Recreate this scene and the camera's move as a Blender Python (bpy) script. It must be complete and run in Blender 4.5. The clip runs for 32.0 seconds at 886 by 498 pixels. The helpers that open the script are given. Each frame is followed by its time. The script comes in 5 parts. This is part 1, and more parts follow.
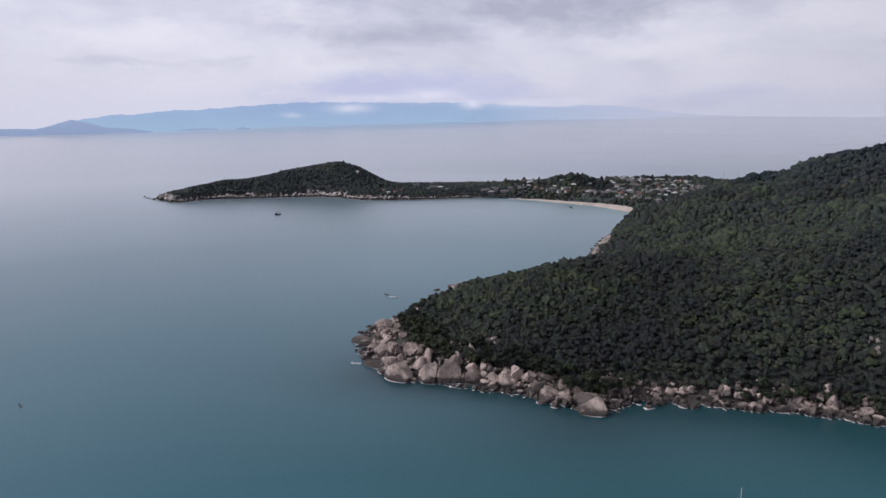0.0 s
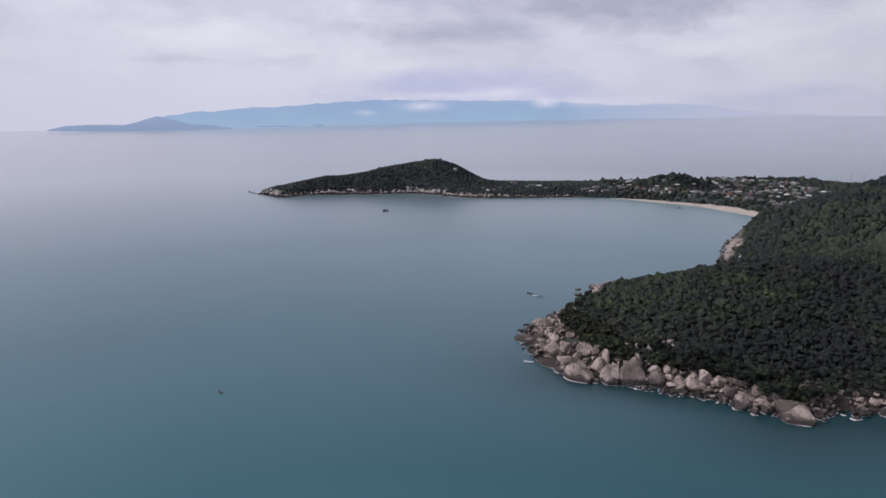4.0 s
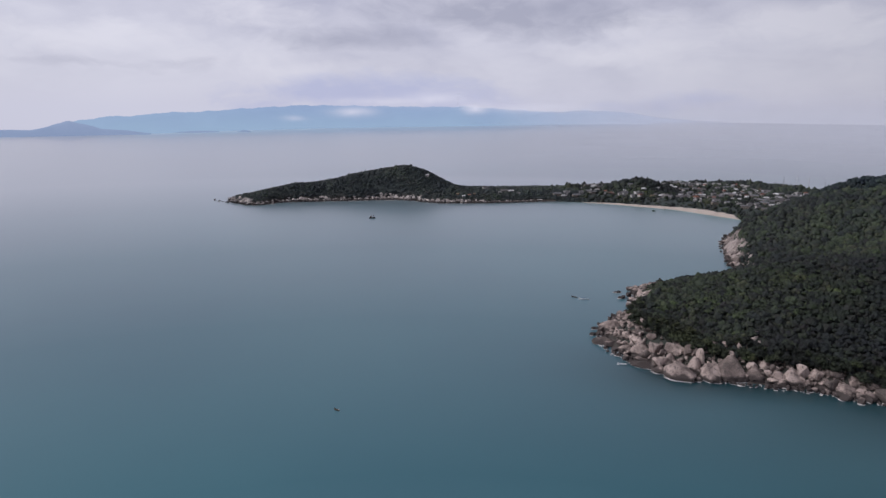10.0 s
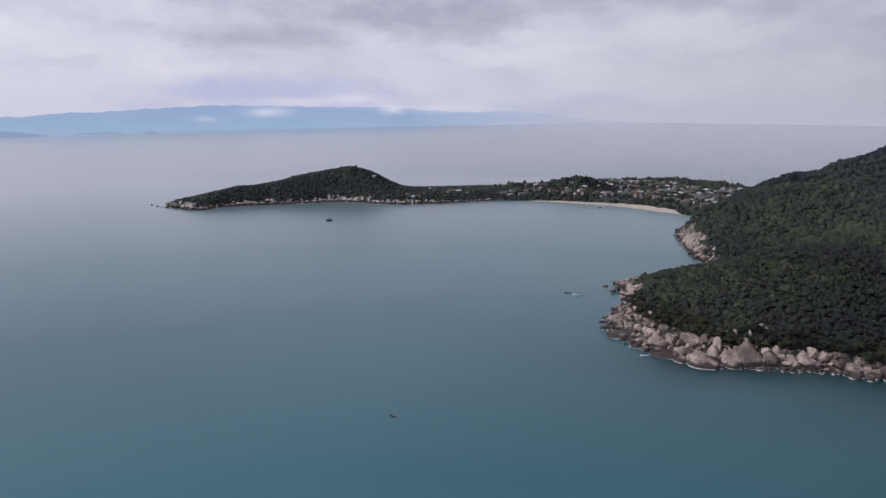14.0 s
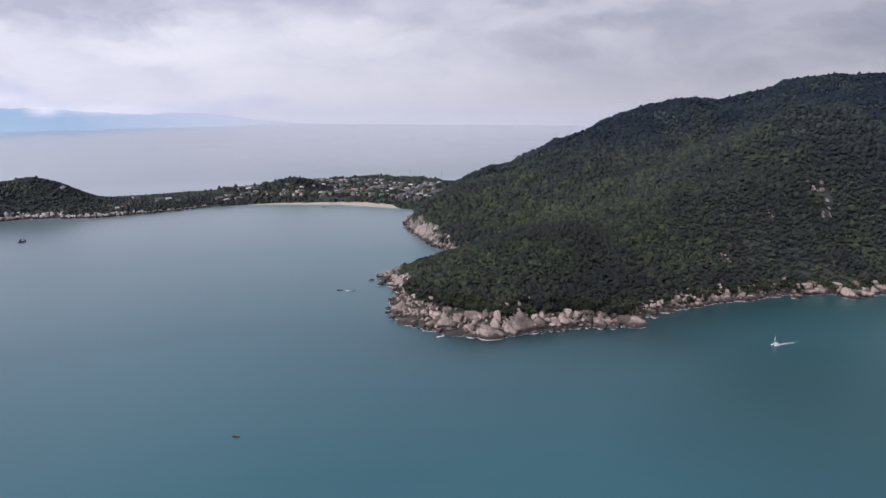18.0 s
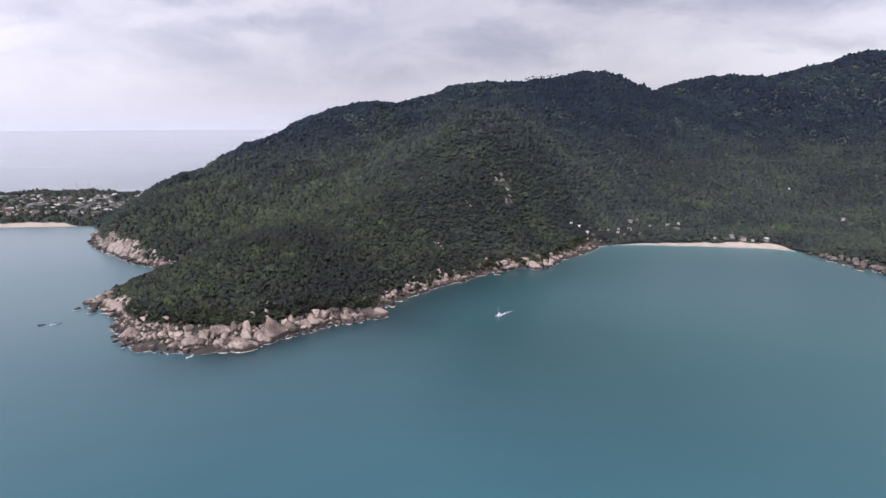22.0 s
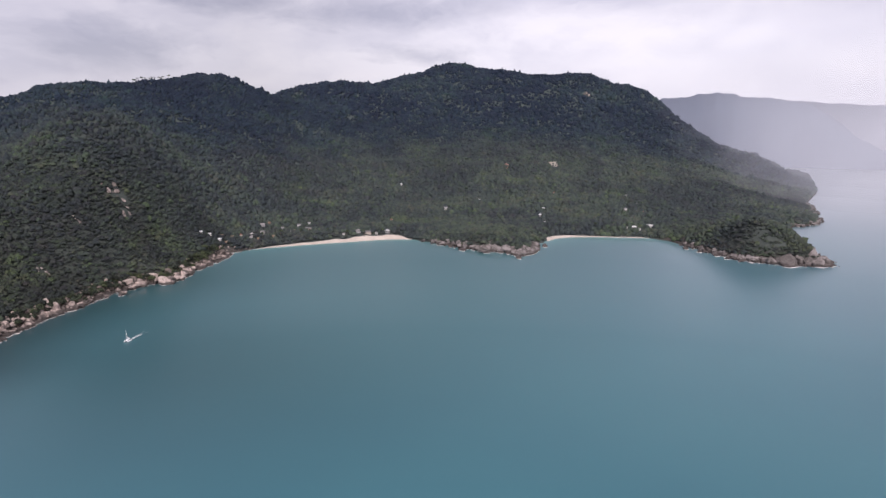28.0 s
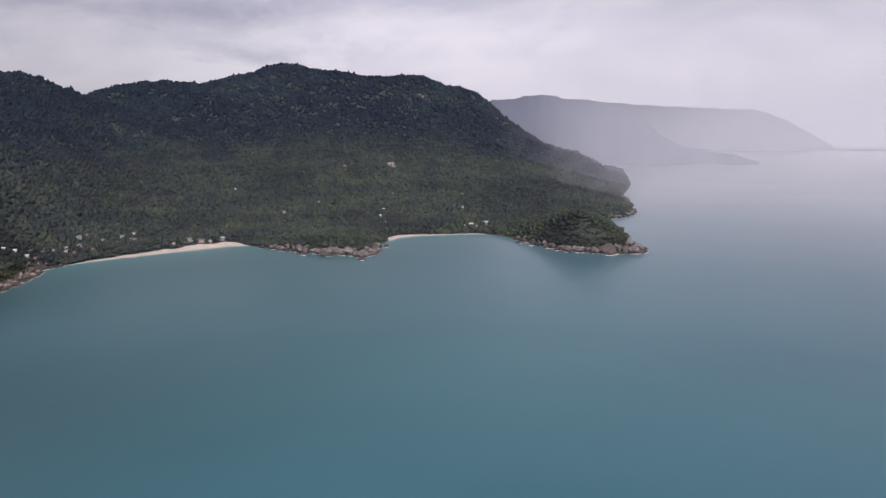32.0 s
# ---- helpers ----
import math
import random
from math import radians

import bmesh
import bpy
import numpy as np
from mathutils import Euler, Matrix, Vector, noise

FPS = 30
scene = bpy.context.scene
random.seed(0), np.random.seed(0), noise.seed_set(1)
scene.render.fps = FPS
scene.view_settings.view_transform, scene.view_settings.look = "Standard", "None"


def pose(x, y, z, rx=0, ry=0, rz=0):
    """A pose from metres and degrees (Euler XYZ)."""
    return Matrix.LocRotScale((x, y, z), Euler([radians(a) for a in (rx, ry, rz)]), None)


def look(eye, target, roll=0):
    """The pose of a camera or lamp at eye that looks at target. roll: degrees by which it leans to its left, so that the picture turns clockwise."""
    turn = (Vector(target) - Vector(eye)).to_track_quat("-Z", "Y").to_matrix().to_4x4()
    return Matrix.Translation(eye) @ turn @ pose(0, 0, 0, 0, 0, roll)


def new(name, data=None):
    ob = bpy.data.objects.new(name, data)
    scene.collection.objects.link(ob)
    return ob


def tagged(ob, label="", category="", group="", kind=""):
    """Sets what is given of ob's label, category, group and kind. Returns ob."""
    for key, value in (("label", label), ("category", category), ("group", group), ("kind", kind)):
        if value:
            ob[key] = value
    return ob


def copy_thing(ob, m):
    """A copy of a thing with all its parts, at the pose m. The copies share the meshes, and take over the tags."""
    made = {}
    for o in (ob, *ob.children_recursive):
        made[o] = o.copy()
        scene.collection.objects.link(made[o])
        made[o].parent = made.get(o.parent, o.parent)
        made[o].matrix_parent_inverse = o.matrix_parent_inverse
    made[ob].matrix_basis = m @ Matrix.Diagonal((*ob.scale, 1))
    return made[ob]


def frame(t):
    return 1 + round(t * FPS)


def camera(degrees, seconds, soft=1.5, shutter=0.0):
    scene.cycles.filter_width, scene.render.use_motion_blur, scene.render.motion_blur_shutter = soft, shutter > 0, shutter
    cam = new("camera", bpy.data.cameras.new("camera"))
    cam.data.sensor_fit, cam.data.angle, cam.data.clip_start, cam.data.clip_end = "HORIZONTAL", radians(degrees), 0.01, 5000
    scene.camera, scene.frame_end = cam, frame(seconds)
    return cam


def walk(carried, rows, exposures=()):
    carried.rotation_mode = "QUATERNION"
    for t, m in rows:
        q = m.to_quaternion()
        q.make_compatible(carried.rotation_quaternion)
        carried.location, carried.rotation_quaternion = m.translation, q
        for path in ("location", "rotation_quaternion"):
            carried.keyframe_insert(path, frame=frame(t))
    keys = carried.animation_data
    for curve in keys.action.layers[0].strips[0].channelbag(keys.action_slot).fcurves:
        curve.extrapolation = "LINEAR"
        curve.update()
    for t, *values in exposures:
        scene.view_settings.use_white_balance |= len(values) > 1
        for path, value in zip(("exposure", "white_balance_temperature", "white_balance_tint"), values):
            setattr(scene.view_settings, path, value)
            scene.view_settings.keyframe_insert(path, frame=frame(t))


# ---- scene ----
cam = camera(66.3, 32.0)
# seconds, eye, yaw, pitch, roll
PATH = [
    (0, (0.79, 0.92, 201.00), -0.002, -12.092, -0.126),
    (0.5, (-10.89, 0.85, 201.00), 0.812, -12.099, -0.158),
    (1, (-22.63, 0.75, 201.01), 1.644, -12.113, -0.230),
    (1.5, (-34.45, 0.58, 201.01), 2.402, -12.114, -0.255),
    (2, (-46.34, 0.33, 201.01), 3.123, -12.149, -0.229),
    (2.5, (-58.29, -0.01, 201.00), 3.861, -12.177, -0.148),
    (3, (-70.27, -0.45, 200.98), 4.507, -12.215, -0.176),
    (3.5, (-82.21, -0.96, 200.94), 4.829, -12.243, -0.119),
    (4, (-94.09, -1.50, 200.88), 4.723, -12.253, 0.032),
    (4.5, (-105.94, -1.98, 200.79), 4.631, -12.171, -0.007),
    (6.5, (-153.40, -3.43, 200.11), 3.082, -11.917, 0.316),
    (7, (-165.28, -3.55, 200.03), 2.605, -11.861, 0.172),
    (7.5, (-177.22, -3.38, 199.98), 2.064, -11.792, 0.130),
    (8, (-189.24, -2.88, 199.95), 1.278, -11.791, 0.262),
    (8.5, (-201.37, -2.07, 199.94), 0.293, -11.783, 0.318),
    (9, (-213.64, -0.97, 199.94), -1.021, -11.763, 0.279),
    (9.5, (-226.00, 0.33, 199.94), -2.022, -11.737, 0.265),
    (10, (-238.39, 1.73, 199.93), -2.976, -11.737, 0.405),
    (10.5, (-250.77, 3.19, 199.91), -3.504, -11.712, 0.387),
    (11, (-263.09, 4.68, 199.87), -3.554, -11.699, 0.356),
    (11.5, (-275.31, 6.17, 199.83), -3.566, -11.701, 0.320),
    (12, (-287.39, 7.66, 199.78), -3.827, -11.709, 0.364),
    (12.5, (-299.35, 9.18, 199.72), -4.695, -11.717, 0.433),
    (13, (-311.24, 10.78, 199.65), -6.168, -11.693, 0.437),
    (13.5, (-323.08, 12.59, 199.56), -8.643, -11.650, 0.423),
    (14, (-334.87, 14.75, 199.44), -11.042, -11.654, 0.427),
    (14.5, (-346.60, 17.42, 199.29), -13.492, -11.638, 0.442),
    (16.5, (-393.26, 30.59, 197.92), -25.079, -11.503, 0.425),
    (17, (-404.72, 34.76, 197.78), -28.504, -11.423, 0.470),
    (17.5, (-415.87, 39.78, 197.68), -33.329, -11.350, 0.447),
    (18, (-426.59, 45.56, 197.58), -38.094, -11.309, 0.391),
    (18.5, (-436.67, 51.91, 197.48), -43.193, -11.261, 0.339),
    (19, (-445.82, 58.66, 197.39), -48.596, -11.195, 0.244),
    (19.5, (-453.76, 65.51, 197.28), -52.058, -11.163, 0.193),
    (20, (-460.32, 72.09, 197.17), -56.119, -11.107, 0.075),
    (20.5, (-465.41, 78.03, 197.06), -58.090, -11.039, 0.036),
    (21, (-469.04, 83.08, 196.95), -60.110, -11.000, -0.126),
    (21.5, (-471.31, 87.08, 196.85), -62.358, -10.998, -0.023),
    (22, (-472.47, 90.00, 196.77), -65.634, -10.940, -0.024),
    (22.5, (-472.83, 91.94, 196.69), -70.151, -10.856, -0.001),
    (23, (-472.68, 93.08, 196.62), -75.002, -10.810, -0.045),
    (23.5, (-472.28, 93.61, 196.55), -79.709, -10.753, -0.066),
    (24, (-471.77, 93.69, 196.49), -84.103, -10.720, -0.158),
    (24.5, (-471.14, 93.46, 196.42), -87.968, -10.704, -0.183),
    (25, (-470.42, 93.01, 196.36), -89.235, -10.688, -0.213),
    (25.5, (-469.65, 92.44, 196.28), -90.455, -10.705, -0.209),
    (27.5, (-466.48, 89.82, 195.55), -94.945, -10.666, -0.318),
    (28, (-465.92, 89.28, 195.47), -96.173, -10.691, -0.318),
    (28.5, (-465.58, 88.86, 195.43), -97.632, -10.693, -0.274),
    (29, (-465.44, 88.54, 195.40), -99.184, -10.698, -0.348),
    (29.5, (-465.45, 88.29, 195.38), -100.911, -10.683, -0.408),
    (30, (-465.54, 88.07, 195.37), -102.376, -10.699, -0.452),
    (30.5, (-465.66, 87.86, 195.36), -104.178, -10.684, -0.515),
    (31, (-465.77, 87.65, 195.35), -105.956, -10.679, -0.591),
    (31.5, (-465.89, 87.47, 195.34), -107.776, -10.668, -0.624),
    (32, (-466.00, 87.28, 195.34), -109.580, -10.692, -0.618),
]


def aimed(eye, yaw, pitch, roll):
    a, b = radians(yaw), radians(pitch)
    ahead = Vector((-math.sin(a) * math.cos(b), math.cos(a) * math.cos(b), math.sin(b)))
    return look(eye, Vector(eye) + ahead * 100, roll)


walk(cam, [(t, aimed(e, a, b, r)) for t, e, a, b, r in PATH],
     [(0, -0.25, 5990, 16), (4, -0.33, 5990, 16), (8, -0.4, 5990, 16), (13, -0.38, 5990, 16), (16, -0.26, 6000, 16), (18, -0.06, 6000, 16), (20, 0.14, 6030, 16), (22, 0.35, 6120, 18), (24, 0.54, 6200, 20), (28, 0.36, 6260, 20), (30, 0.27, 6260, 20), (32, 0.05, 6260, 20)])

# ---------------------------------------------------------------- sky and light
class Graph:
    """Short hand for node trees."""

    def __init__(self, tree):
        self.t = tree
        tree.nodes.clear()

    def n(self, kind, _out=0, **inputs):
        node = self.t.nodes.new("ShaderNode" + kind)
        for key, v in inputs.items():
            if key.startswith("p_"):
                if key == "p_ramp":
                    ramp = node.color_ramp
                    while len(ramp.elements) > len(v):
                        ramp.elements.remove(ramp.elements[-1])
                    for i, (pos, col) in enumerate(v):
                        e = ramp.elements[i] if i < len(ramp.elements) else ramp.elements.new(pos)
                        e.position, e.color = pos, (*col, 1) if len(col) == 3 else col
                elif key == "p_op":
                    node.operation = v
                elif key == "p_blend":
                    node.data_type, node.blend_type = "RGBA", v
                elif key == "p_name":
                    node.attribute_name = v
                elif key == "p_dims":
                    node.noise_dimensions = v
                elif key == "p_feature":
                    node.feature = v
                elif key == "p_clamp":
                    node.use_clamp = v
                continue
            sock = node.inputs[int(key[1:])] if key[0] == "i" and key[1:].isdigit() else node.inputs[key.replace("_", " ")]
            if isinstance(v, bpy.types.NodeSocket):
                self.t.links.new(v, sock)
            else:
                sock.default_value = (*v, 1) if isinstance(v, tuple) and len(v) == 3 and sock.type == "RGBA" else v
        return node.outputs[_out] if isinstance(_out, int) else node.outputs[_out]

    def math(self, op, a, b=0.0, clamp=False):
        return self.n("Math", p_op=op, p_clamp=clamp, i0=a, i1=b)

    def mix(self, fac, a, b, blend="MIX"):
        node = self.t.nodes.new("ShaderNodeMix")
        node.data_type, node.blend_type = "RGBA", blend
        for i, v in ((0, fac), (6, a), (7, b)):
            if isinstance(v, bpy.types.NodeSocket):
                self.t.links.new(v, node.inputs[i])
            else:
                node.inputs[i].default_value = (*v, 1) if isinstance(v, tuple) and len(v) == 3 else v
        return node.outputs[2]

    def ramp(self, fac, *stops):
        return self.n("ValToRGB", Fac=fac, p_ramp=stops)

    def noise(self, vec, scale, detail=4.0, rough=0.55, out=0):
        return self.n("TexNoise", out, Vector=vec, Scale=scale, Detail=detail, Roughness=rough)


SUN_ELEVATION, SUN_TURN = radians(42), radians(268)  # turn clockwise from +y
world = bpy.data.worlds.new("overcast_sky")
scene.world = world
world.use_nodes = True
g = Graph(world.node_tree)
way = g.n("TexCoord", "Generated")
xyz = g.t.nodes.new("ShaderNodeSeparateXYZ")
g.t.links.new(way, xyz.inputs[0])
up = xyz.outputs[2]
# a closed, softly broken cloud deck, flattened towards the horizon
flat = g.n("CombineXYZ", X=xyz.outputs[0], Y=xyz.outputs[1], Z=g.math("MULTIPLY", up, 2.3))
warp = g.n("VectorMath", p_op="SUBTRACT", i0=g.noise(flat, 4.5, 4.0, 0.55, "Color"), i1=(0.5, 0.5, 0.5))
drift = g.n("VectorMath", p_op="ADD", i0=flat, i1=g.n("VectorMath", p_op="MULTIPLY", i0=warp, i1=(0.2, 0.2, 0.2)))
big = g.noise(drift, 3.2, 3.0, 0.5)
puff = g.noise(drift, 8.5, 5.0, 0.52)
deck = g.math("ADD", g.math("MULTIPLY", big, 0.55), g.math("MULTIPLY", puff, 0.45))
cloud = g.ramp(deck, (0.36, (0.51, 0.50, 0.56)), (0.46, (0.605, 0.588, 0.63)), (0.55, (0.675, 0.655, 0.685)), (0.65, (0.75, 0.725, 0.735)))
# single cloud bodies: bearing clockwise from +y, height over the horizon, half width and half depth in degrees, weight
bearing = g.math("MULTIPLY", g.math("ARCTAN2", xyz.outputs[0], xyz.outputs[1]), 57.2958)
lift = g.math("MULTIPLY", g.math("ARCSINE", up), 57.2958)
wx, wy = g.n("SeparateXYZ", 0, Vector=warp), g.n("SeparateXYZ", 1, Vector=warp)
ragged = g.math("MULTIPLY", g.math("SUBTRACT", g.noise(drift, 15.0, 5.0, 0.6), 0.5), 1.1)


def bodies(rows, soft=0.45):
    """How much of the sky a group of ragged clouds covers."""
    total = None
    for az, el, wide, high, weight in rows:
        a = g.math("DIVIDE", g.math("SUBTRACT", g.math("ADD", bearing, g.math("MULTIPLY", wx, 10.0)), az), wide)
        b = g.math("DIVIDE", g.math("SUBTRACT", g.math("ADD", lift, g.math("MULTIPLY", wy, 4.0)), el), high)
        one = g.math("MULTIPLY", g.math("EXPONENT", g.math("MULTIPLY", g.math("ADD", g.math("MULTIPLY", a, a), g.math("MULTIPLY", b, b)), -1.0)), weight)
        total = one if total is None else g.math("MAXIMUM", total, one)
    total = g.math("ADD", total, g.math("MULTIPLY", ragged, g.math("MINIMUM", g.math("MULTIPLY", total, 3.0), 1.0)))
    return g.n("MapRange", Value=total, From_Min=0.28, From_Max=0.28 + soft, To_Min=0.0, To_Max=1.0)


GREY_CLOUDS = [(9, 7.6, 13, 1.7, 1.0), (-4, 5.4, 9, 1.5, 0.8), (-22, 3.0, 9, 0.7, 0.5), (24, 9.2, 9, 1.5, 0.9), (44, 9.6, 7, 1.3, 0.85), (47, 5.6, 4.5, 1.7, 0.75), (52, 7.2, 6, 0.9, 0.7),
               (70, 5.6, 8, 1.8, 0.85), (79, 9.4, 10, 1.4, 0.9), (92, 8.8, 11, 1.7, 0.9), (95, 5.6, 5, 0.9, 0.85), (60, 3.0, 6, 1.6, 0.6), (-33, 8.8, 8, 1.0, 0.5)]
WHITE_CLOUDS = [(-24, 5.2, 9, 1.5, 0.8), (-12, 7.4, 6, 1.2, 0.7), (17, 4.6, 9, 1.2, 0.7), (-9, 2.6, 8, 0.8, 0.6), (30, 6.0, 8, 1.6, 0.8), (84, 5.0, 5, 1.2, 0.7), (108, 7.0, 14, 2.2, 0.8), (56, 9.0, 8, 1.0, 0.6)]
cloud = g.mix(g.math("MULTIPLY", bodies(WHITE_CLOUDS, 0.5), 0.7), cloud, (0.80, 0.77, 0.768))
cloud = g.mix(g.math("MULTIPLY", bodies(GREY_CLOUDS, 0.65), 0.85), cloud, (0.39, 0.385, 0.445))
# pale band of haze over the horizon, bluer above the far island
haze = g.ramp(up, (0.0, (1, 1, 1)), (0.02, (0.75, 0.75, 0.75)), (0.06, (0.2, 0.2, 0.2)), (0.12, (0, 0, 0)))
blue = bodies([(-3, 0.9, 13, 1.5, 1.0), (20, 0.4, 12, 0.8, 0.5), (58, 0.0, 9, 0.7, 0.7)], 0.6)
cloud = g.mix(haze, cloud, (0.645, 0.64, 0.695))
cloud = g.mix(g.math("MULTIPLY", blue, 0.7), cloud, (0.45, 0.48, 0.65))
# the deck is thick and grey overhead
thick = g.ramp(up, (0.0, (1, 1, 1)), (0.22, (1, 1, 1)), (0.36, (0.70, 0.70, 0.715)), (0.62, (0.45, 0.45, 0.47)))
cloud = g.mix(1.0, cloud, thick, "MULTIPLY")
# and dimmer over the hills of the island than over the open sea and the gap behind the shower; out of view this is set
# to shape the light
over_land = g.ramp(g.math("MULTIPLY", g.math("ADD", xyz.outputs[0], g.math("MULTIPLY", up, 0.9)), 0.5), (0.08, (1.0, 1.0, 1.0)), (0.2, (1.18, 1.18, 1.18)), (0.25, (1.15, 1.15, 1.15)), (0.35, (0.84, 0.83, 0.83)), (0.43, (0.60, 0.59, 0.59)), (0.55, (0.47, 0.465, 0.46)), (0.7, (0.43, 0.43, 0.43)))
gap = g.ramp(g.math("DIVIDE", g.math("ADD", bearing, 40.0), 180.0), (0.0, (1.12, 1.12, 1.13)), (0.1, (1.2, 1.2, 1.2)), (0.2, (1.16, 1.16, 1.17)), (0.3, (1.14, 1.14, 1.145)), (0.42, (0.95, 0.945, 0.95)), (0.53, (0.76, 0.75, 0.755)),
             (0.67, (0.65, 0.64, 0.637)), (0.78, (0.90, 0.89, 0.885)), (0.88, (0.93, 0.92, 0.915)))
bright = g.ramp(g.math("DIVIDE", g.math("ADD", bearing, 40.0), 180.0), (0.74, (1, 1, 1)), (0.86, (1.6, 1.58, 1.57)))
over_land = g.mix(1.0, over_land, bright, "MULTIPLY")
over_land = g.mix(g.ramp(up, (0.25, (0, 0, 0)), (0.38, (1, 1, 1))), gap, over_land)
cloud = g.mix(1.0, cloud, over_land, "MULTIPLY")
# unseen southern sky, dimmed to take light off the slopes that face south
south = g.ramp(g.math("ADD", g.math("MULTIPLY", xyz.outputs[1], -0.5), 0.5), (0.55, (1, 1, 1)), (0.85, (0.6, 0.6, 0.615)))
cloud = g.mix(g.ramp(up, (0.12, (0, 0, 0)), (0.25, (1, 1, 1))), cloud, g.mix(1.0, cloud, south, "MULTIPLY"))
sky = g.n("TexSky")
node = sky.node
node.sky_type, node.sun_disc = "NISHITA", False
node.sun_elevation, node.sun_rotation = SUN_ELEVATION, SUN_TURN
clear = g.n("Background", Color=sky, Strength=0.012)
deck_light = g.n("Background", Color=cloud, Strength=1.0)
both = g.n("AddShader", i0=clear, i1=deck_light)
g.t.links.new(both, g.t.nodes.new("ShaderNodeOutputWorld").inputs[0])

sun = new("sun", bpy.data.lights.new("sun", "SUN"))
sun.data.energy, sun.data.angle, sun.data.color = 3.5, radians(40), (1.0, 0.94, 0.86)
ex = Vector((math.sin(SUN_TURN) * math.cos(SUN_ELEVATION), math.cos(SUN_TURN) * math.cos(SUN_ELEVATION), math.sin(SUN_ELEVATION)))
sun.matrix_world = look(ex * 900, (0, 0, 0))

# ---------------------------------------------------------------- materials
def material(name):
    m = bpy.data.materials.new(name)
    m.use_nodes = True
    return m, Graph(m.node_tree)


def finish(g, colour, rough=0.8, bump=None, bump_dist=0.3, bump_strength=0.6, **more):
    args = {"Base_Color": colour, "Roughness": rough}
    args.update(more)
    if bump is not None:
        args["Normal"] = g.n("Bump", Height=bump, Distance=bump_dist, Strength=bump_strength)
    shader = g.n("BsdfPrincipled", **args)
    out = g.t.nodes.new("ShaderNodeOutputMaterial")
    g.t.links.new(shader, out.inputs[0])


def place(g):
    return g.n("NewGeometry", "Position")


def foliage_material(name, dark, mid, light, use_tone=True, inland=None):
    m, g = material(name)
    p = place(g)
    tone = g.n("Attribute", "Fac", p_name="tone") if use_tone else g.n("ObjectInfo", "Random")
    stand = g.math("SUBTRACT", g.noise(p, 0.0048, 4.0, 0.6), 0.5)  # stands of other kinds of trees
    patch = g.math("SUBTRACT", g.noise(p, 0.035, 3.0, 0.6), 0.5)
    leaf = g.math("SUBTRACT", g.noise(p, 0.75, 5.0, 0.72), 0.5)
    mixed = g.math("ADD", g.math("ADD", g.math("MULTIPLY", tone, 0.6), 0.28), g.math("ADD", g.math("MULTIPLY", stand, 1.6), g.math("ADD", g.math("MULTIPLY", patch, 1.0), g.math("MULTIPLY", leaf, 2.1))))
    col = g.ramp(mixed, (0.3, dark), (0.6, mid), (0.92, light))
    # trees farther off turn paler and bluer: haze put into the leaf colour
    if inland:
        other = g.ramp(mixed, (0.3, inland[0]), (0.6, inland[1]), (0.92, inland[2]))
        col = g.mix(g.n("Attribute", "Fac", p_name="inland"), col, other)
    dry = g.ramp(g.noise(p, 0.022, 5.0, 0.75), (0.50, (0, 0, 0)), (0.62, (0.8, 0.8, 0.8)))
    col = g.mix(dry, col, g.mix(1.0, col, (1.12, 1.0, 0.97), "MULTIPLY"))
    fresh = g.ramp(g.noise(g.n("VectorMath", p_op="ADD", i0=p, i1=(371.0, 93.0, 0.0)), 0.011, 5.0, 0.7), (0.55, (0, 0, 0)), (0.66, (0.8, 0.8, 0.8)))
    col = g.mix(fresh, col, g.mix(1.0, col, (1.15, 1.24, 0.9), "MULTIPLY"))
    if use_tone:  # single trees in young or withered leaf
        kind = g.n("Attribute", "Fac", p_name="species")
        col = g.mix(g.ramp(kind, (0.74, (0, 0, 0)), (0.9, (0.9, 0.9, 0.9))), col, g.mix(1.0, col, (1.2, 1.06, 1.05), "MULTIPLY"))
        col = g.mix(g.ramp(kind, (0.05, (0.9, 0.9, 0.9)), (0.16, (0, 0, 0))), col, g.mix(1.0, col, (1.2, 1.27, 0.95), "MULTIPLY"))
    if inland:  # the bluish dimness of far heights, put into the leaf colour
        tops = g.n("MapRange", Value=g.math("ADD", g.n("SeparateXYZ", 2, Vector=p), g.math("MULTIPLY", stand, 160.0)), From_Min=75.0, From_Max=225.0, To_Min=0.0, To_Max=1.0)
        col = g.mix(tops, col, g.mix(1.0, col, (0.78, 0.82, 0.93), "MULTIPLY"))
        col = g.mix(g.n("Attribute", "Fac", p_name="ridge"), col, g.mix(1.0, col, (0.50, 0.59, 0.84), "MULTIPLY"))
    spark = g.noise(p, 1.3, 3.0, 0.7)
    finish(g, col, 0.75, spark, 1.3, 1.0, **{"Specular_IOR_Level": 0.15})
    return m


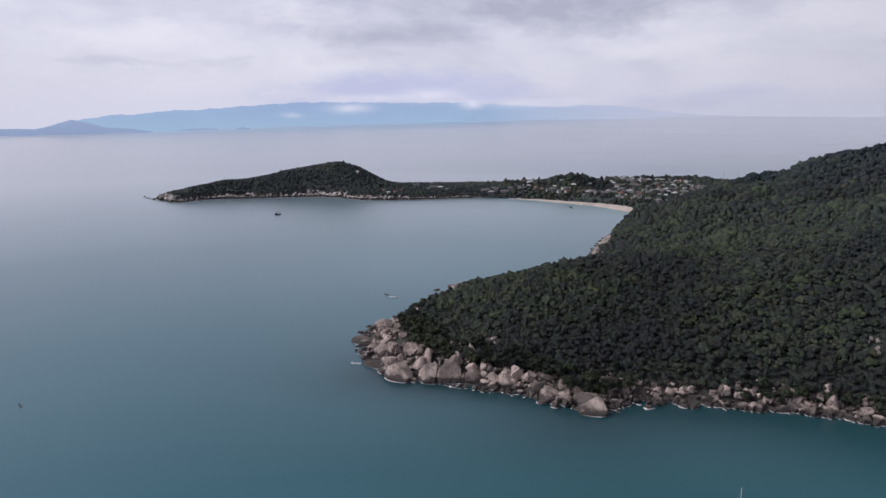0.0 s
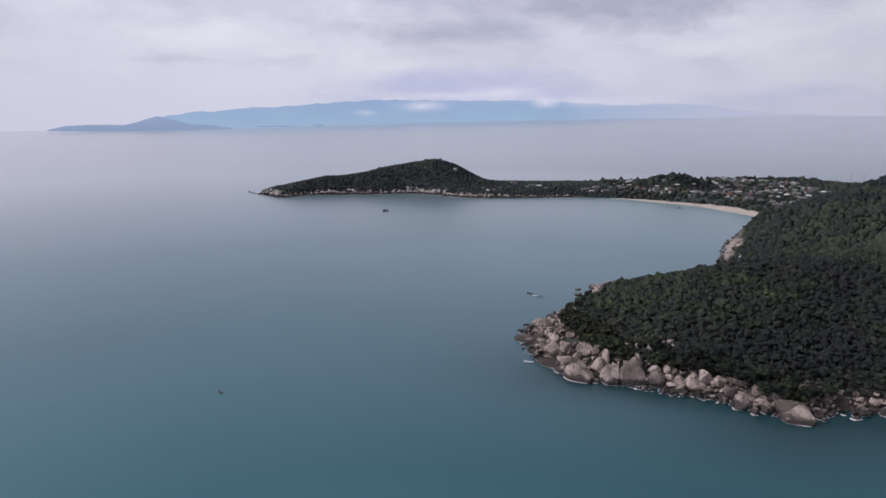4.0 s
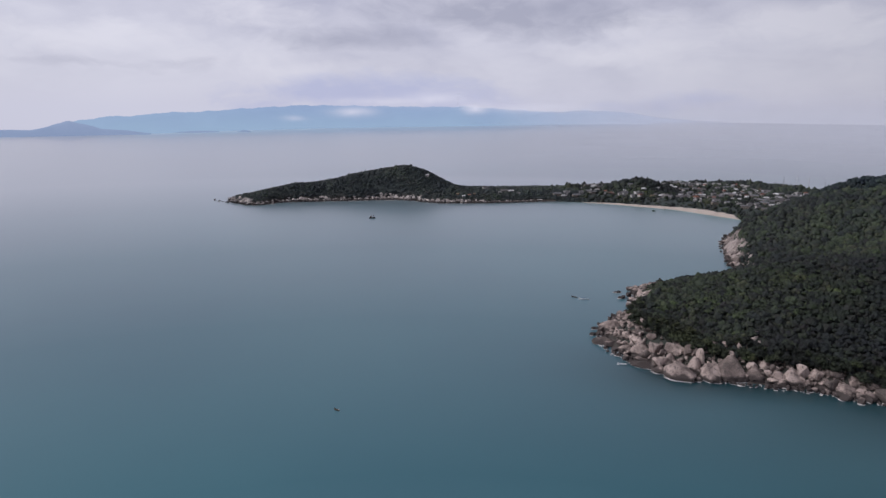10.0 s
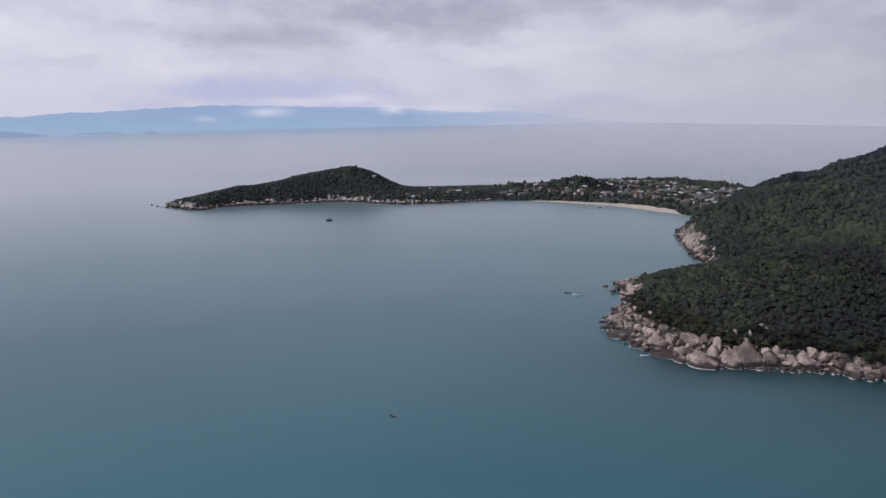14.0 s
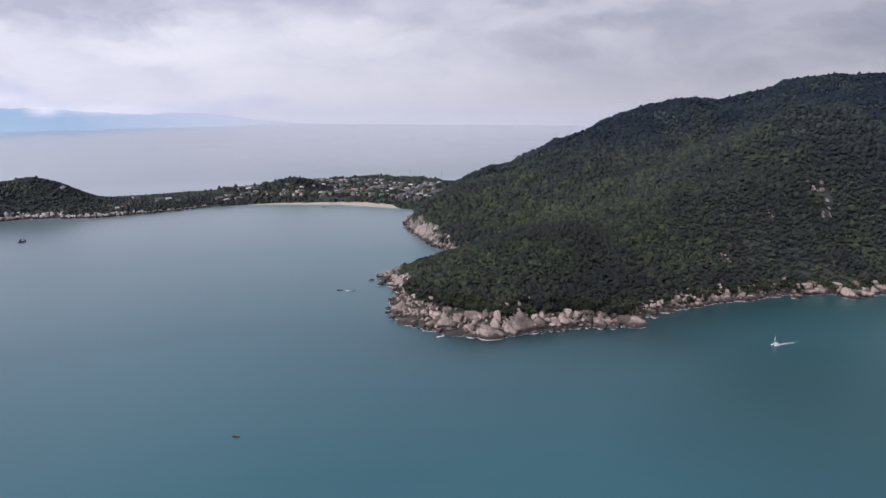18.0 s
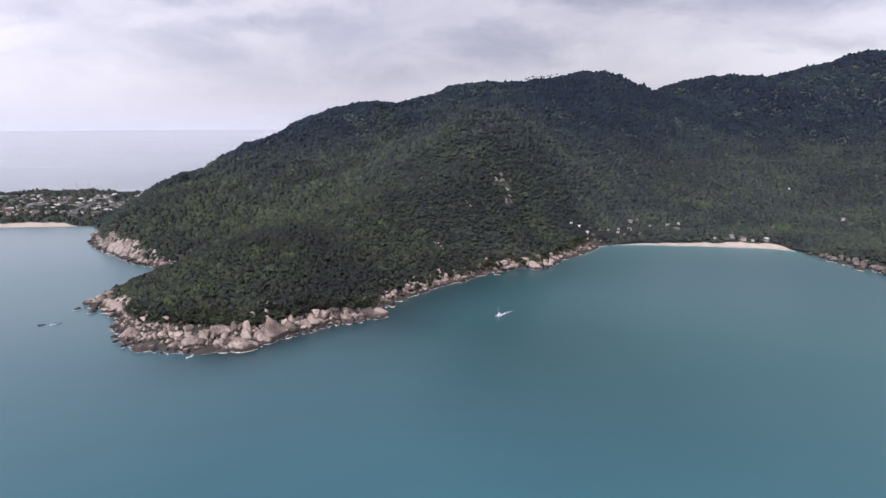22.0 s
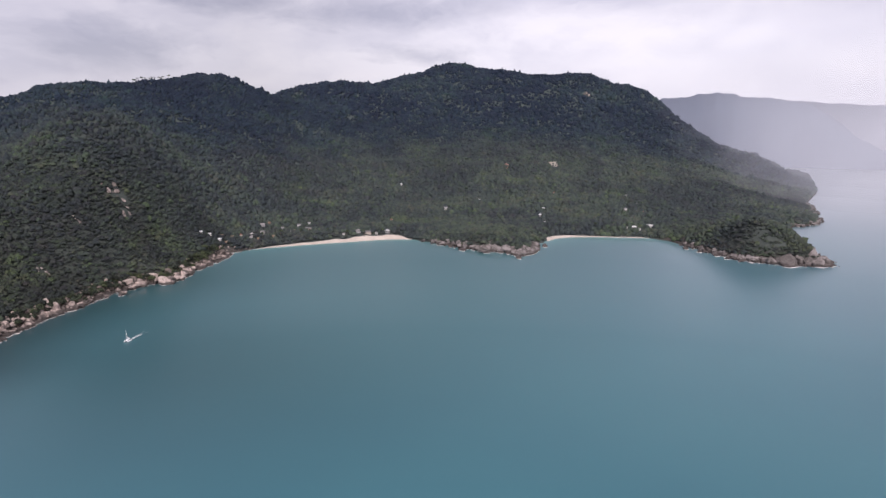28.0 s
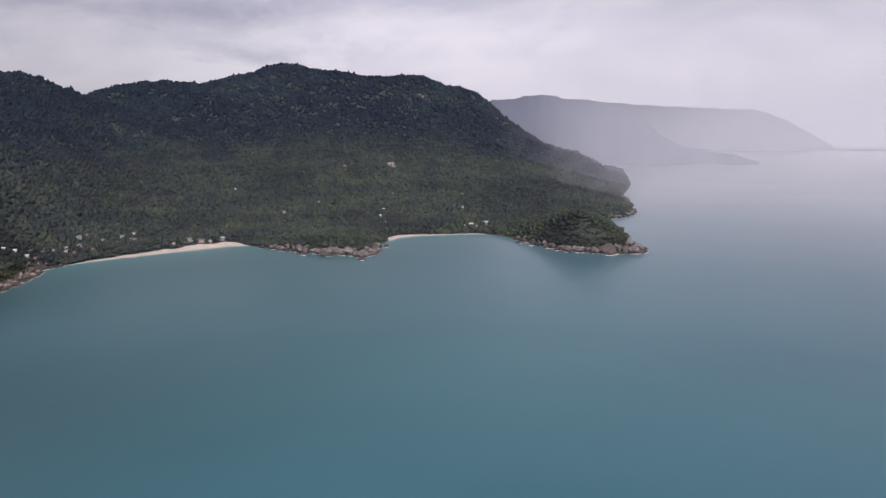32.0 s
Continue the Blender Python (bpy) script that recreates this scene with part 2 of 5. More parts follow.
def rock_material(name, deep, mid, pale):
    """Granite, dark and wet to about three metres over the sea, with a pale salt line at the foot."""
    m, g = material(name)
    p = place(g)
    z = g.n("SeparateXYZ", 2, Vector=p)
    blotch = g.noise(p, 0.11, 5.0, 0.62)
    grain = g.noise(p, 1.1, 6.0, 0.7)
    streak = g.noise(g.n("VectorMath", p_op="MULTIPLY", i0=p, i1=(1.0, 1.0, 0.16)), 0.5, 5.0, 0.7)
    one = g.math("FRACT", g.math("ADD", g.n("ObjectInfo", "Random"), g.n("NewGeometry", "Random Per Island")))
    tint = g.math("ADD", g.math("MULTIPLY", blotch, 0.7), g.math("MULTIPLY", g.math("SUBTRACT", one, 0.08), 0.42))
    base = g.ramp(tint, (0.34, deep), (0.47, mid), (0.64, pale))
    base = g.mix(g.ramp(streak, (0.36, (0.9, 0.9, 0.9)), (0.48, (0, 0, 0))), base, (0.062, 0.052, 0.049))
    base = g.mix(0.25, base, g.ramp(grain, (0.35, (0.07, 0.06, 0.055)), (0.68, (0.42, 0.35, 0.31))), "MIX")
    edge = g.math("ADD", z, g.math("MULTIPLY", g.math("SUBTRACT", blotch, 0.5), 9.0))
    wet = g.ramp(g.math("MULTIPLY", edge, 0.1), (0.33, (1, 1, 1)), (0.50, (0, 0, 0)))
    base = g.mix(wet, base, (0.052, 0.042, 0.039))
    salt = g.ramp(g.math("MULTIPLY", g.math("ADD", z, g.math("MULTIPLY", g.math("SUBTRACT", grain, 0.5), 0.8)), 0.1),
                  (0.02, (1, 1, 1)), (0.045, (1, 1, 1)), (0.065, (0, 0, 0)))
    base = g.mix(salt, base, (0.58, 0.55, 0.54))
    finish(g, base, 0.85, g.math("ADD", grain, g.math("MULTIPLY", blotch, 2.0)), 0.8, 0.7)
    return m


def plain(name, colour, rough=0.7, vary=0.25, scale=0.6, metal=0.0, by_object=0.0):
    m, g = material(name)
    p = place(g)
    grain = g.noise(p, scale, 5.0, 0.65)
    dark = tuple(c * (1 - vary) for c in colour)
    pale = tuple(min(1, c * (1 + vary)) for c in colour)
    col = g.ramp(grain, (0.3, dark), (0.7, pale))
    if by_object:
        rnd = g.n("ObjectInfo", "Random")
        col = g.mix(g.math("MULTIPLY", rnd, by_object), col, (0.10, 0.085, 0.08))
    finish(g, col, rough, grain, 0.05, 0.4, Metallic=metal)
    return m


def sea_material():
    m, g = material("sea_water")
    p = place(g)
    shallow = g.n("Attribute", "Fac", p_name="shallow")
    drift = g.noise(p, 0.0021, 4.0, 0.55)
    deep = g.ramp(drift, (0.32, (0.052, 0.140, 0.182)), (0.68, (0.066, 0.180, 0.218)))
    deep = g.mix(g.n("Attribute", "Fac", p_name="bed"), deep, (0.006, 0.036, 0.045))  # dark reflection of the wooded hill, put into the water's colour
    deep = g.mix(g.n("Attribute", "Fac", p_name="bay"), deep, (0.017, 0.118, 0.130))  # clearer water over the pale floor of the bay
    sandy = g.mix(g.math("MULTIPLY", shallow, 1.0, True), deep, (0.12, 0.33, 0.32))
    ripple = g.n("VectorMath", p_op="MULTIPLY", i0=p, i1=(0.55, 1.0, 1.0))
    chop = g.math("ADD", g.noise(ripple, 0.22, 4.0, 0.6), g.math("MULTIPLY", g.noise(p, 0.03, 2.0, 0.5), 1.2))
    facing = g.n("LayerWeight", "Facing", Blend=0.5)
    slick = g.math("ADD", g.math("MULTIPLY", g.noise(p, 0.0035, 4.0, 0.6), 0.06), 0.27)
    bumped = g.n("Bump", Height=chop, Distance=0.4, Strength=0.09)
    body = g.n("BsdfDiffuse", Color=sandy)
    gloss = g.n("BsdfGlossy", Color=(0.97, 0.97, 0.97), Roughness=slick, Normal=bumped)
    surface = g.n("MixShader", i0=g.ramp(facing, (0.0, (0.02, 0.02, 0.02)), (0.5, (0.06, 0.06, 0.06)), (0.7, (0.22, 0.22, 0.22)), (0.8, (0.39, 0.39, 0.39)), (0.86, (0.61, 0.61, 0.61)), (0.9, (0.83, 0.83, 0.83)), (0.95, (0.97, 0.97, 0.97)), (1.0, (1, 1, 1))), i1=body, i2=gloss)
    g.t.links.new(surface, g.t.nodes.new("ShaderNodeOutputMaterial").inputs[0])
    return m


def ground_material():
    """Forest floor, stony along the shore."""
    m, g = material("ground_cover")
    p = place(g)
    n1 = g.noise(p, 0.05, 5.0, 0.65)
    n2 = g.noise(p, 0.35, 5.0, 0.7)
    soil = g.ramp(n1, (0.3, (0.026, 0.031, 0.026)), (0.6, (0.036, 0.042, 0.034)), (0.8, (0.05, 0.055, 0.040)))
    brush = g.ramp(n1, (0.3, (0.034, 0.044, 0.046)), (0.6, (0.048, 0.062, 0.058)), (0.8, (0.066, 0.075, 0.06)))  # undergrowth of the inner slopes, with haze put into its paler, bluer colour
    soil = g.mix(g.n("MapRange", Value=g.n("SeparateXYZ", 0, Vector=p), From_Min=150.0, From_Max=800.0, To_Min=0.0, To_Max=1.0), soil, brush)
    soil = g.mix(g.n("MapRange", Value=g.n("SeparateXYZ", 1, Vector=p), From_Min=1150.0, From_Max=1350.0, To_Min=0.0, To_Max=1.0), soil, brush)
    # stone darkened so that the gaps between the boulders look shaded
    stone = g.ramp(n2, (0.3, (0.025, 0.021, 0.019)), (0.7, (0.085, 0.07, 0.062)))
    col = g.mix(g.n("Attribute", "Fac", p_name="rocky"), soil, stone)
    finish(g, col, 0.9, g.math("ADD", n1, n2), 0.5, 0.6)
    return m


def sand_material():
    """Pale coral sand, wet and darker at the water's edge."""
    m, g = material("beach_sand")
    p = place(g)
    z = g.n("SeparateXYZ", 2, Vector=p)
    n1, n2 = g.noise(p, 0.08, 4.0, 0.6), g.noise(p, 0.7, 5.0, 0.7)
    col = g.ramp(g.math("ADD", g.math("MULTIPLY", n1, 0.6), g.math("MULTIPLY", n2, 0.4)), (0.35, (0.44, 0.375, 0.325)), (0.65, (0.60, 0.525, 0.465)))
    wet = g.ramp(g.math("ADD", z, g.math("MULTIPLY", n1, 0.3)), (0.35, (0.75, 0.75, 0.75)), (0.6, (0, 0, 0)))
    finish(g, g.mix(wet, col, (0.40, 0.35, 0.30)), 0.85, g.math("ADD", n1, n2), 0.3, 0.5)
    return m


# the second set carries the pale blue of distance in the leaves
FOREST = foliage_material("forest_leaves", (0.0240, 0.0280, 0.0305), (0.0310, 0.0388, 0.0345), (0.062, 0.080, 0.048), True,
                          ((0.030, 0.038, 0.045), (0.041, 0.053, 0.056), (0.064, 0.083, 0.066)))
# greyer, paler leaves: the air before the peninsula put into their colour
SCRUB = foliage_material("hazed_scrub_leaves", (0.036, 0.045, 0.052), (0.047, 0.059, 0.062), (0.066, 0.080, 0.070), True)
LEAVES = foliage_material("tree_leaves", (0.020, 0.024, 0.021), (0.034, 0.042, 0.030), (0.064, 0.078, 0.040), False)
PALM = foliage_material("palm_leaves", (0.012, 0.022, 0.009), (0.030, 0.048, 0.018), (0.06, 0.08, 0.03), False)
ROCK = rock_material("pink_granite", (0.055, 0.043, 0.039), (0.165, 0.128, 0.115), (0.48, 0.388, 0.348))
CLIFF_ROCK = rock_material("streaked_granite", (0.055, 0.046, 0.043), (0.145, 0.120, 0.112), (0.35, 0.298, 0.278))
PALE_ROCK = rock_material("pale_granite", (0.25, 0.225, 0.215), (0.45, 0.41, 0.39), (0.66, 0.61, 0.58))
GREY_ROCK = rock_material("grey_granite", (0.040, 0.037, 0.038), (0.088, 0.080, 0.080), (0.20, 0.182, 0.182))
SEA = sea_material()
GROUND = ground_material()
BEACH_SAND = sand_material()
BARK = plain("bark", (0.12, 0.095, 0.075), 0.9, 0.4, 2.0)
FOAM = plain("foam", (0.75, 0.78, 0.80), 0.6, 0.2, 0.8)
WALLS = [plain("limewash_white", (0.48, 0.465, 0.45), 0.8, 0.12, 0.4, 0, 0.3), plain("limewash_cream", (0.34, 0.29, 0.25), 0.8, 0.15, 0.4, 0, 0.3),
         plain("limewash_grey", (0.22, 0.215, 0.22), 0.8, 0.15, 0.4, 0, 0.3), plain("timber_wall", (0.20, 0.13, 0.09), 0.8, 0.3, 1.0, 0, 0.3)]
ROOFS = [plain("roof_sheet_grey", (0.17, 0.172, 0.185), 0.55, 0.15, 0.5, 0, 0.6), plain("roof_tile_brown", (0.20, 0.085, 0.06), 0.8, 0.25, 0.7, 0, 0.4),
         plain("roof_white", (0.70, 0.70, 0.71), 0.6, 0.1, 0.5, 0, 0.9), plain("roof_thatch", (0.21, 0.16, 0.11), 0.95, 0.3, 1.4, 0, 0.3)]
GLASS = plain("window_glass", (0.03, 0.04, 0.05), 0.1, 0.2, 0.3)
HULL_WHITE = plain("hull_white", (0.78, 0.79, 0.80), 0.35, 0.06, 0.8)
HULL_DARK = plain("hull_dark_wood", (0.07, 0.055, 0.045), 0.6, 0.3, 1.2)
DECK = plain("deck_wood", (0.24, 0.17, 0.11), 0.7, 0.3, 1.5)
STEEL = plain("painted_steel", (0.45, 0.44, 0.45), 0.5, 0.15, 1.0, 0.4)
CLOTH = plain("awning_cloth", (0.16, 0.22, 0.28), 0.8, 0.2, 1.0)

# ---------------------------------------------------------------- the lie of the land
def spline(points, step):
    """A smooth line through plan points, sampled about every step metres."""
    p = np.array(points, float)
    q = np.vstack([2 * p[0] - p[1], p, 2 * p[-1] - p[-2]])
    out = []
    for i in range(1, len(q) - 2):
        n = max(1, int(np.linalg.norm(q[i + 1] - q[i]) / step))
        for u in np.arange(n) / n:
            out.append(0.5 * (2 * q[i] + (q[i + 1] - q[i - 1]) * u + (2 * q[i - 1] - 5 * q[i] + 4 * q[i + 1] - q[i + 2]) * u * u
                              + (3 * q[i] - q[i - 1] - 3 * q[i + 1] + q[i + 2]) * u ** 3))
    out.append(p[-1])
    return np.array(out)


# the waterline, stretch by stretch, from the far peninsula round both bays to the southern coast
PENINSULA = [(-640, 1520), (-612, 1455), (-557, 1408), (-496, 1455), (-379, 1475), (-257, 1492), (-180, 1443), (-100, 1439), (-29, 1448), (66, 1466)]
TOWN_BEACH = [(142, 1456), (199, 1424), (251, 1384), (302, 1345), (345, 1275), (378, 1220)]
CLIFFS = [(388, 1185), (325, 1115), (266, 1042), (231, 985), (207, 920), (180, 850), (176, 800), (182, 775), (119, 768), (70, 742)]
HEAD = [(30, 742), (10, 728), (0, 695), (-20, 653), (-50, 619), (-74, 565), (-62, 511), (-44, 484), (-18, 469), (22, 457), (66, 441), (100, 419), (140, 431)]
SOUTH_SHORE = [(199, 423), (241, 414), (278, 401), (330, 386), (368, 362), (394, 328), (448, 323), (509, 303), (562, 297)]
BAY_BEACH = [(605, 266), (626, 200), (647, 122), (661, 57), (655, 20)]
POINT_TWO = [(618, -6), (573, -38), (534, -76), (512, -113), (487, -127), (518, -159), (565, -176)]
BEACH_TWO = [(610, -200), (638, -239), (630, -314), (612, -375)]
POINT_THREE = [(550, -395), (474, -406), (421, -421), (394, -447), (371, -487), (363, -527), (444, -562), (560, -622)]
FAR_SHORE = [(675, -679), (716, -757), (830, -833), (1000, -930), (1270, -1140), (1480, -1270), (1690, -1402), (1800, -1470)]
EAST_COAST = [(2000, -1450), (2300, -1000), (2500, 0), (2450, 700), (2000, 1300), (1300, 1500), (900, 1500), (720, 1700), (560, 1800), (330, 1740), (100, 1690),
              (-100, 1680), (-260, 1710), (-420, 1660), (-560, 1570), (-640, 1520)]
SHORE = spline(PENINSULA + TOWN_BEACH + CLIFFS + HEAD + SOUTH_SHORE + BAY_BEACH + POINT_TWO + BEACH_TWO + POINT_THREE + FAR_SHORE + EAST_COAST, 14.0)
DARK_SHORE = spline(HEAD[11:] + SOUTH_SHORE[:6], 20.0)
SANDS = [spline(b, 14.0) for b in (TOWN_BEACH, BAY_BEACH, BEACH_TWO)]
SAND_WIDTHS = [(9, 14, 22, 29, 32, 24), (6, 12, 18, 25, 16), (13, 12, 3, 8)]

# crests and slopes, as x, y, height
NOSE = [(-5, 640, 14), (15, 640, 20), (45, 640, 31), (95, 650, 44), (157, 660, 52), (250, 640, 66), (356, 614, 92), (472, 577, 142), (598, 521, 204), (660, 470, 207)]
NOSE_SIDES = [(20, 560, 22), (80, 540, 38), (130, 520, 44), (200, 500, 42), (307, 446, 40), (372, 436, 80), (464, 407, 82), (481, 422, 104), (560, 400, 110), (640, 330, 38)]
COVE = [(260, 850, 48), (300, 930, 58), (256, 1019, 26), (370, 1058, 56), (441, 1063, 76), (489, 1075, 92), (606, 1095, 98), (756, 1160, 128), (380, 760, 78)]
BACK_RIDGE = [(486, 1036, 80), (569, 1023, 121), (684, 968, 164), (788, 912, 208), (833, 842, 219), (878, 806, 208), (990, 766, 257), (1058, 738, 285),
              (1190, 680, 277), (1321, 609, 295), (1399, 512, 322), (1461, 465, 320), (1560, 420, 288)]
SUMMITS = [(1668, 383, 246), (1630, 400, 256), (1782, 177, 322), (1834, 69, 313), (1969, -180, 392), (1994, -355, 369), (1961, -511, 354), (1862, -675, 349),
           (1821, -791, 313), (1785, -877, 275), (1800, -967, 202), (1803, -1075, 132), (1783, -1215, 63)]
SLOPES = [(720, 700, 150), (860, 600, 185), (700, 590, 180), (760, 250, 40), (900, 300, 105), (1000, 100, 75), (800, 60, 24), (800, -100, 22), (1000, -200, 70), (1250, -150, 130), (1250, 250, 170), (800, -350, 26),
          (1000, -500, 66), (1300, -550, 140), (760, -520, 22), (1000, -760, 40), (1350, -900, 90), (1550, 0, 220), (1600, -450, 238), (1450, -1100, 72)]
POINTS = [(597, -104, 28), (611, -135, 26), (560, -90, 18), (540, -120, 13), (430, -450, 44), (455, -470, 52), (500, -470, 50), (420, -490, 38), (560, -480, 32), (650, -450, 18), (660, -90, 22)]
PEN_CREST = [(-531, 1468, 22), (-481, 1506, 33), (-425, 1530, 36), (-366, 1555, 50), (-306, 1578, 61), (-240, 1590, 71), (-191, 1597, 58), (-165, 1602, 42),
             (-132, 1605, 24), (-57, 1590, 19), (23, 1590, 19), (89, 1590, 15), (155, 1585, 15), (246, 1572, 27), (270, 1540, 34), (284, 1568, 39), (300, 1525, 35), (320, 1552, 40), (350, 1560, 33), (385, 1550, 18)]
TOWN = [(300, 1440, 6), (400, 1400, 6), (480, 1330, 8), (450, 1220, 14), (559, 1600, 10), (600, 1450, 12), (700, 1350, 30), (420, 1630, 8), (650, 1545, 27), (700, 1530, 24)]
REAR = [(1040, 900, 223), (1004, 950, 228), (1000, 1060, 150), (1200, 960, 190), (1500, 800, 190), (1490, 355, 266), (1475, 412, 292), (1830, 290, 311), (1930, 75, 316), (1965, -65, 353),
        (1855, -485, 343), (1722, -931, 198), (1703, -1024, 132), (1566, -1051, 96), (2150, -900, 90), (2000, -1250, 25), (2300, 200, 200), (1700, 900, 150)]

BEDS = np.array(NOSE + NOSE_SIDES + COVE + BACK_RIDGE + SUMMITS + SLOPES + POINTS + PEN_CREST + TOWN + REAR, float)
RIM = SHORE[::4]
KNOTS = np.vstack([BEDS[:, :2], RIM]) / 1000.0
LEVELS = np.concatenate([BEDS[:, 2], np.zeros(len(RIM))])


def kernel(a, b):
    r2 = ((a[:, None, :] - b[None, :, :]) ** 2).sum(-1)
    return 0.5 * r2 * np.log(r2 + 1e-9)


def bend():
    n = len(KNOTS)
    k = np.zeros((n + 3, n + 3))
    k[:n, :n] = kernel(KNOTS, KNOTS) + 2e-5 * np.eye(n)
    k[:n, n], k[:n, n + 1:] = 1, KNOTS
    k[n, :n], k[n + 1:, :n] = 1, KNOTS.T
    return np.linalg.solve(k, np.concatenate([LEVELS, np.zeros(3)]))


WEIGHTS = bend()


def to_line(p, line):
    """Distance of plan points to a sampled line."""
    best = np.full(len(p), 1e18)
    a, b = line[:-1], line[1:]
    d = b - a
    l2 = (d ** 2).sum(1) + 1e-9
    for i in range(0, len(p), 4000):
        q = p[i:i + 4000]
        u = ((q[:, None, 0] - a[None, :, 0]) * d[:, 0] + (q[:, None, 1] - a[None, :, 1]) * d[:, 1]) / l2
        u = np.clip(u, 0, 1)
        gx = q[:, None, 0] - a[None, :, 0] - u * d[:, 0]
        gy = q[:, None, 1] - a[None, :, 1] - u * d[:, 1]
        best[i:i + 4000] = np.sqrt((gx * gx + gy * gy).min(1))
    return best


def inland(p):
    """Whether plan points lie within the waterline."""
    odd = np.zeros(len(p), bool)
    a, b = SHORE, np.roll(SHORE, -1, 0)
    for (ax, ay), (bx, by) in zip(a, b):
        cross = (ay > p[:, 1]) != (by > p[:, 1])
        if ay != by:
            odd ^= cross & (p[:, 0] < (bx - ax) * (p[:, 1] - ay) / (by - ay) + ax)
    return odd


def lumps(p, scale, seed):
    """Cheap smooth noise in -1..1 for arrays of plan points."""
    rng = np.random.RandomState(seed)
    out = np.zeros(len(p))
    for k in range(5):
        f = 2 * np.pi / scale * (1 + 0.55 * k)
        for _ in range(3):
            a = rng.uniform(0, 2 * np.pi)
            out += np.sin(f * (p[:, 0] * np.cos(a) + p[:, 1] * np.sin(a)) + rng.uniform(0, 6.28)) / (1 + k) / 4.5
    return out


def smooth(a, b, v):
    u = np.clip((v - a) / (b - a), 0, 1)
    return u * u * (3 - 2 * u)


def heights(p):
    """Height, distance inland (negative at sea) and sand share for plan points."""
    q = p / 1000.0
    z = np.zeros(len(p))
    for i in range(0, len(p), 8000):
        s = q[i:i + 8000]
        z[i:i + 8000] = kernel(s, KNOTS) @ WEIGHTS[:-3] + WEIGHTS[-3] + s @ WEIGHTS[-2:]
    d = to_line(p, SHORE)
    d = np.where(inland(p), d, -d)
    sand = np.minimum.reduce([to_line(p, s) * k for s, k in zip(SANDS, (0.55, 1.0, 1.2))])
    beach = smooth(34, 8, sand)
    z = np.maximum(z, np.clip(d, 0, 60) * (0.28 - 0.21 * beach))
    z = np.where((beach < 0.01) & (d < 30), np.minimum(z, (d - 7) * (0.55 + 0.0012 * np.maximum(d, 0) ** 2)), z)  # the rocks stand out into the water
    z += smooth(40, 200, d) * (lumps(p, 420, 3) * 10 + 7 - 22 * np.abs(lumps(p, 210, 4)) ** 0.8) * np.clip(z / 120, 0, 1)
    tall = 5.5 + 4.0 * smooth(400, 1500, p[:, 0])
    z -= smooth(24, 80, d) * (1 - beach) * np.clip((z - 6) / 14, 0, 1) * tall  # the crests above are those of the trees
    low = np.clip(d, 0, 60) * 0.07
    z = np.where(beach > 0, z * (1 - beach) + low * beach, z)
    z = np.where(d < 0, np.maximum(np.minimum(z, d * (0.5 - 0.42 * beach)), -12), z)
    return z, d, beach * (d > -40) * (d < 26)


def mesh_np(name, verts, tris, mat, values=None, smooth_shade=True):
    """A mesh from numpy arrays, with named values per point."""
    me = bpy.data.meshes.new(name)
    v, f = np.asarray(verts, np.float32), np.asarray(tris, np.int32)
    k = f.shape[1]
    me.vertices.add(len(v))
    me.vertices.foreach_set("co", v.ravel())
    me.loops.add(f.size)
    me.loops.foreach_set("vertex_index", f.ravel())
    me.polygons.add(len(f))
    me.polygons.foreach_set("loop_start", np.arange(0, f.size, k, dtype=np.int32))
    me.polygons.foreach_set("use_smooth", np.full(len(f), smooth_shade))
    for key, val in (values or {}).items():
        me.attributes.new(key, "FLOAT", "POINT").data.foreach_set("value", np.asarray(val, np.float32))
    me.materials.append(mat)
    me.update(calc_edges=True)
    return me


STEP, X0, Y0, NX, NY = 12.0, -700.0, -1620.0, 272, 296
gx, gy = np.meshgrid(X0 + STEP * np.arange(NX), Y0 + STEP * np.arange(NY))
PLAN = np.stack([gx.ravel(), gy.ravel()], 1)
ALT, DIST, SAND = heights(PLAN)


def sample(field, x, y):
    """A field of the land grid, read between its posts."""
    u, v = np.clip((np.asarray(x) - X0) / STEP, 0, NX - 1.001), np.clip((np.asarray(y) - Y0) / STEP, 0, NY - 1.001)
    i, j = u.astype(int), v.astype(int)
    a, b = u - i, v - j
    f = field.reshape(NY, NX)
    return f[j, i] * (1 - a) * (1 - b) + f[j, i + 1] * a * (1 - b) + f[j + 1, i] * (1 - a) * b + f[j + 1, i + 1] * a * b


def build_ground():
    idx = np.arange(NX * NY).reshape(NY, NX)
    quads = np.stack([idx[:-1, :-1], idx[:-1, 1:], idx[1:, 1:], idx[1:, :-1]], -1).reshape(-1, 4)
    quads = quads[(DIST[quads] > -45).any(1)]
    used, flat = np.unique(quads, return_inverse=True)
    me = mesh_np("ground", np.c_[PLAN, ALT][used], flat.reshape(-1, 4), GROUND, {"rocky": (smooth(22, 12, DIST) * (SAND < 0.05))[used]})
    return tagged(new("ground", me), "steep wooded island hills with sandy bays", "hillside", kind="structure")


ground = build_ground()


def sand_samples(k):
    """Points along a beach with the width of its sand."""
    pts = spline((TOWN_BEACH, BAY_BEACH, BEACH_TWO)[k], 4.0)
    u = np.linspace(0, 1, len(pts))
    w = np.interp(u, np.linspace(0, 1, len(SAND_WIDTHS[k])), SAND_WIDTHS[k])
    return pts, w * (1 + 0.18 * lumps(pts, 45, 20 + k)) * (0.15 + 0.85 * smooth(0, 0.1, np.minimum(u, 1 - u)))


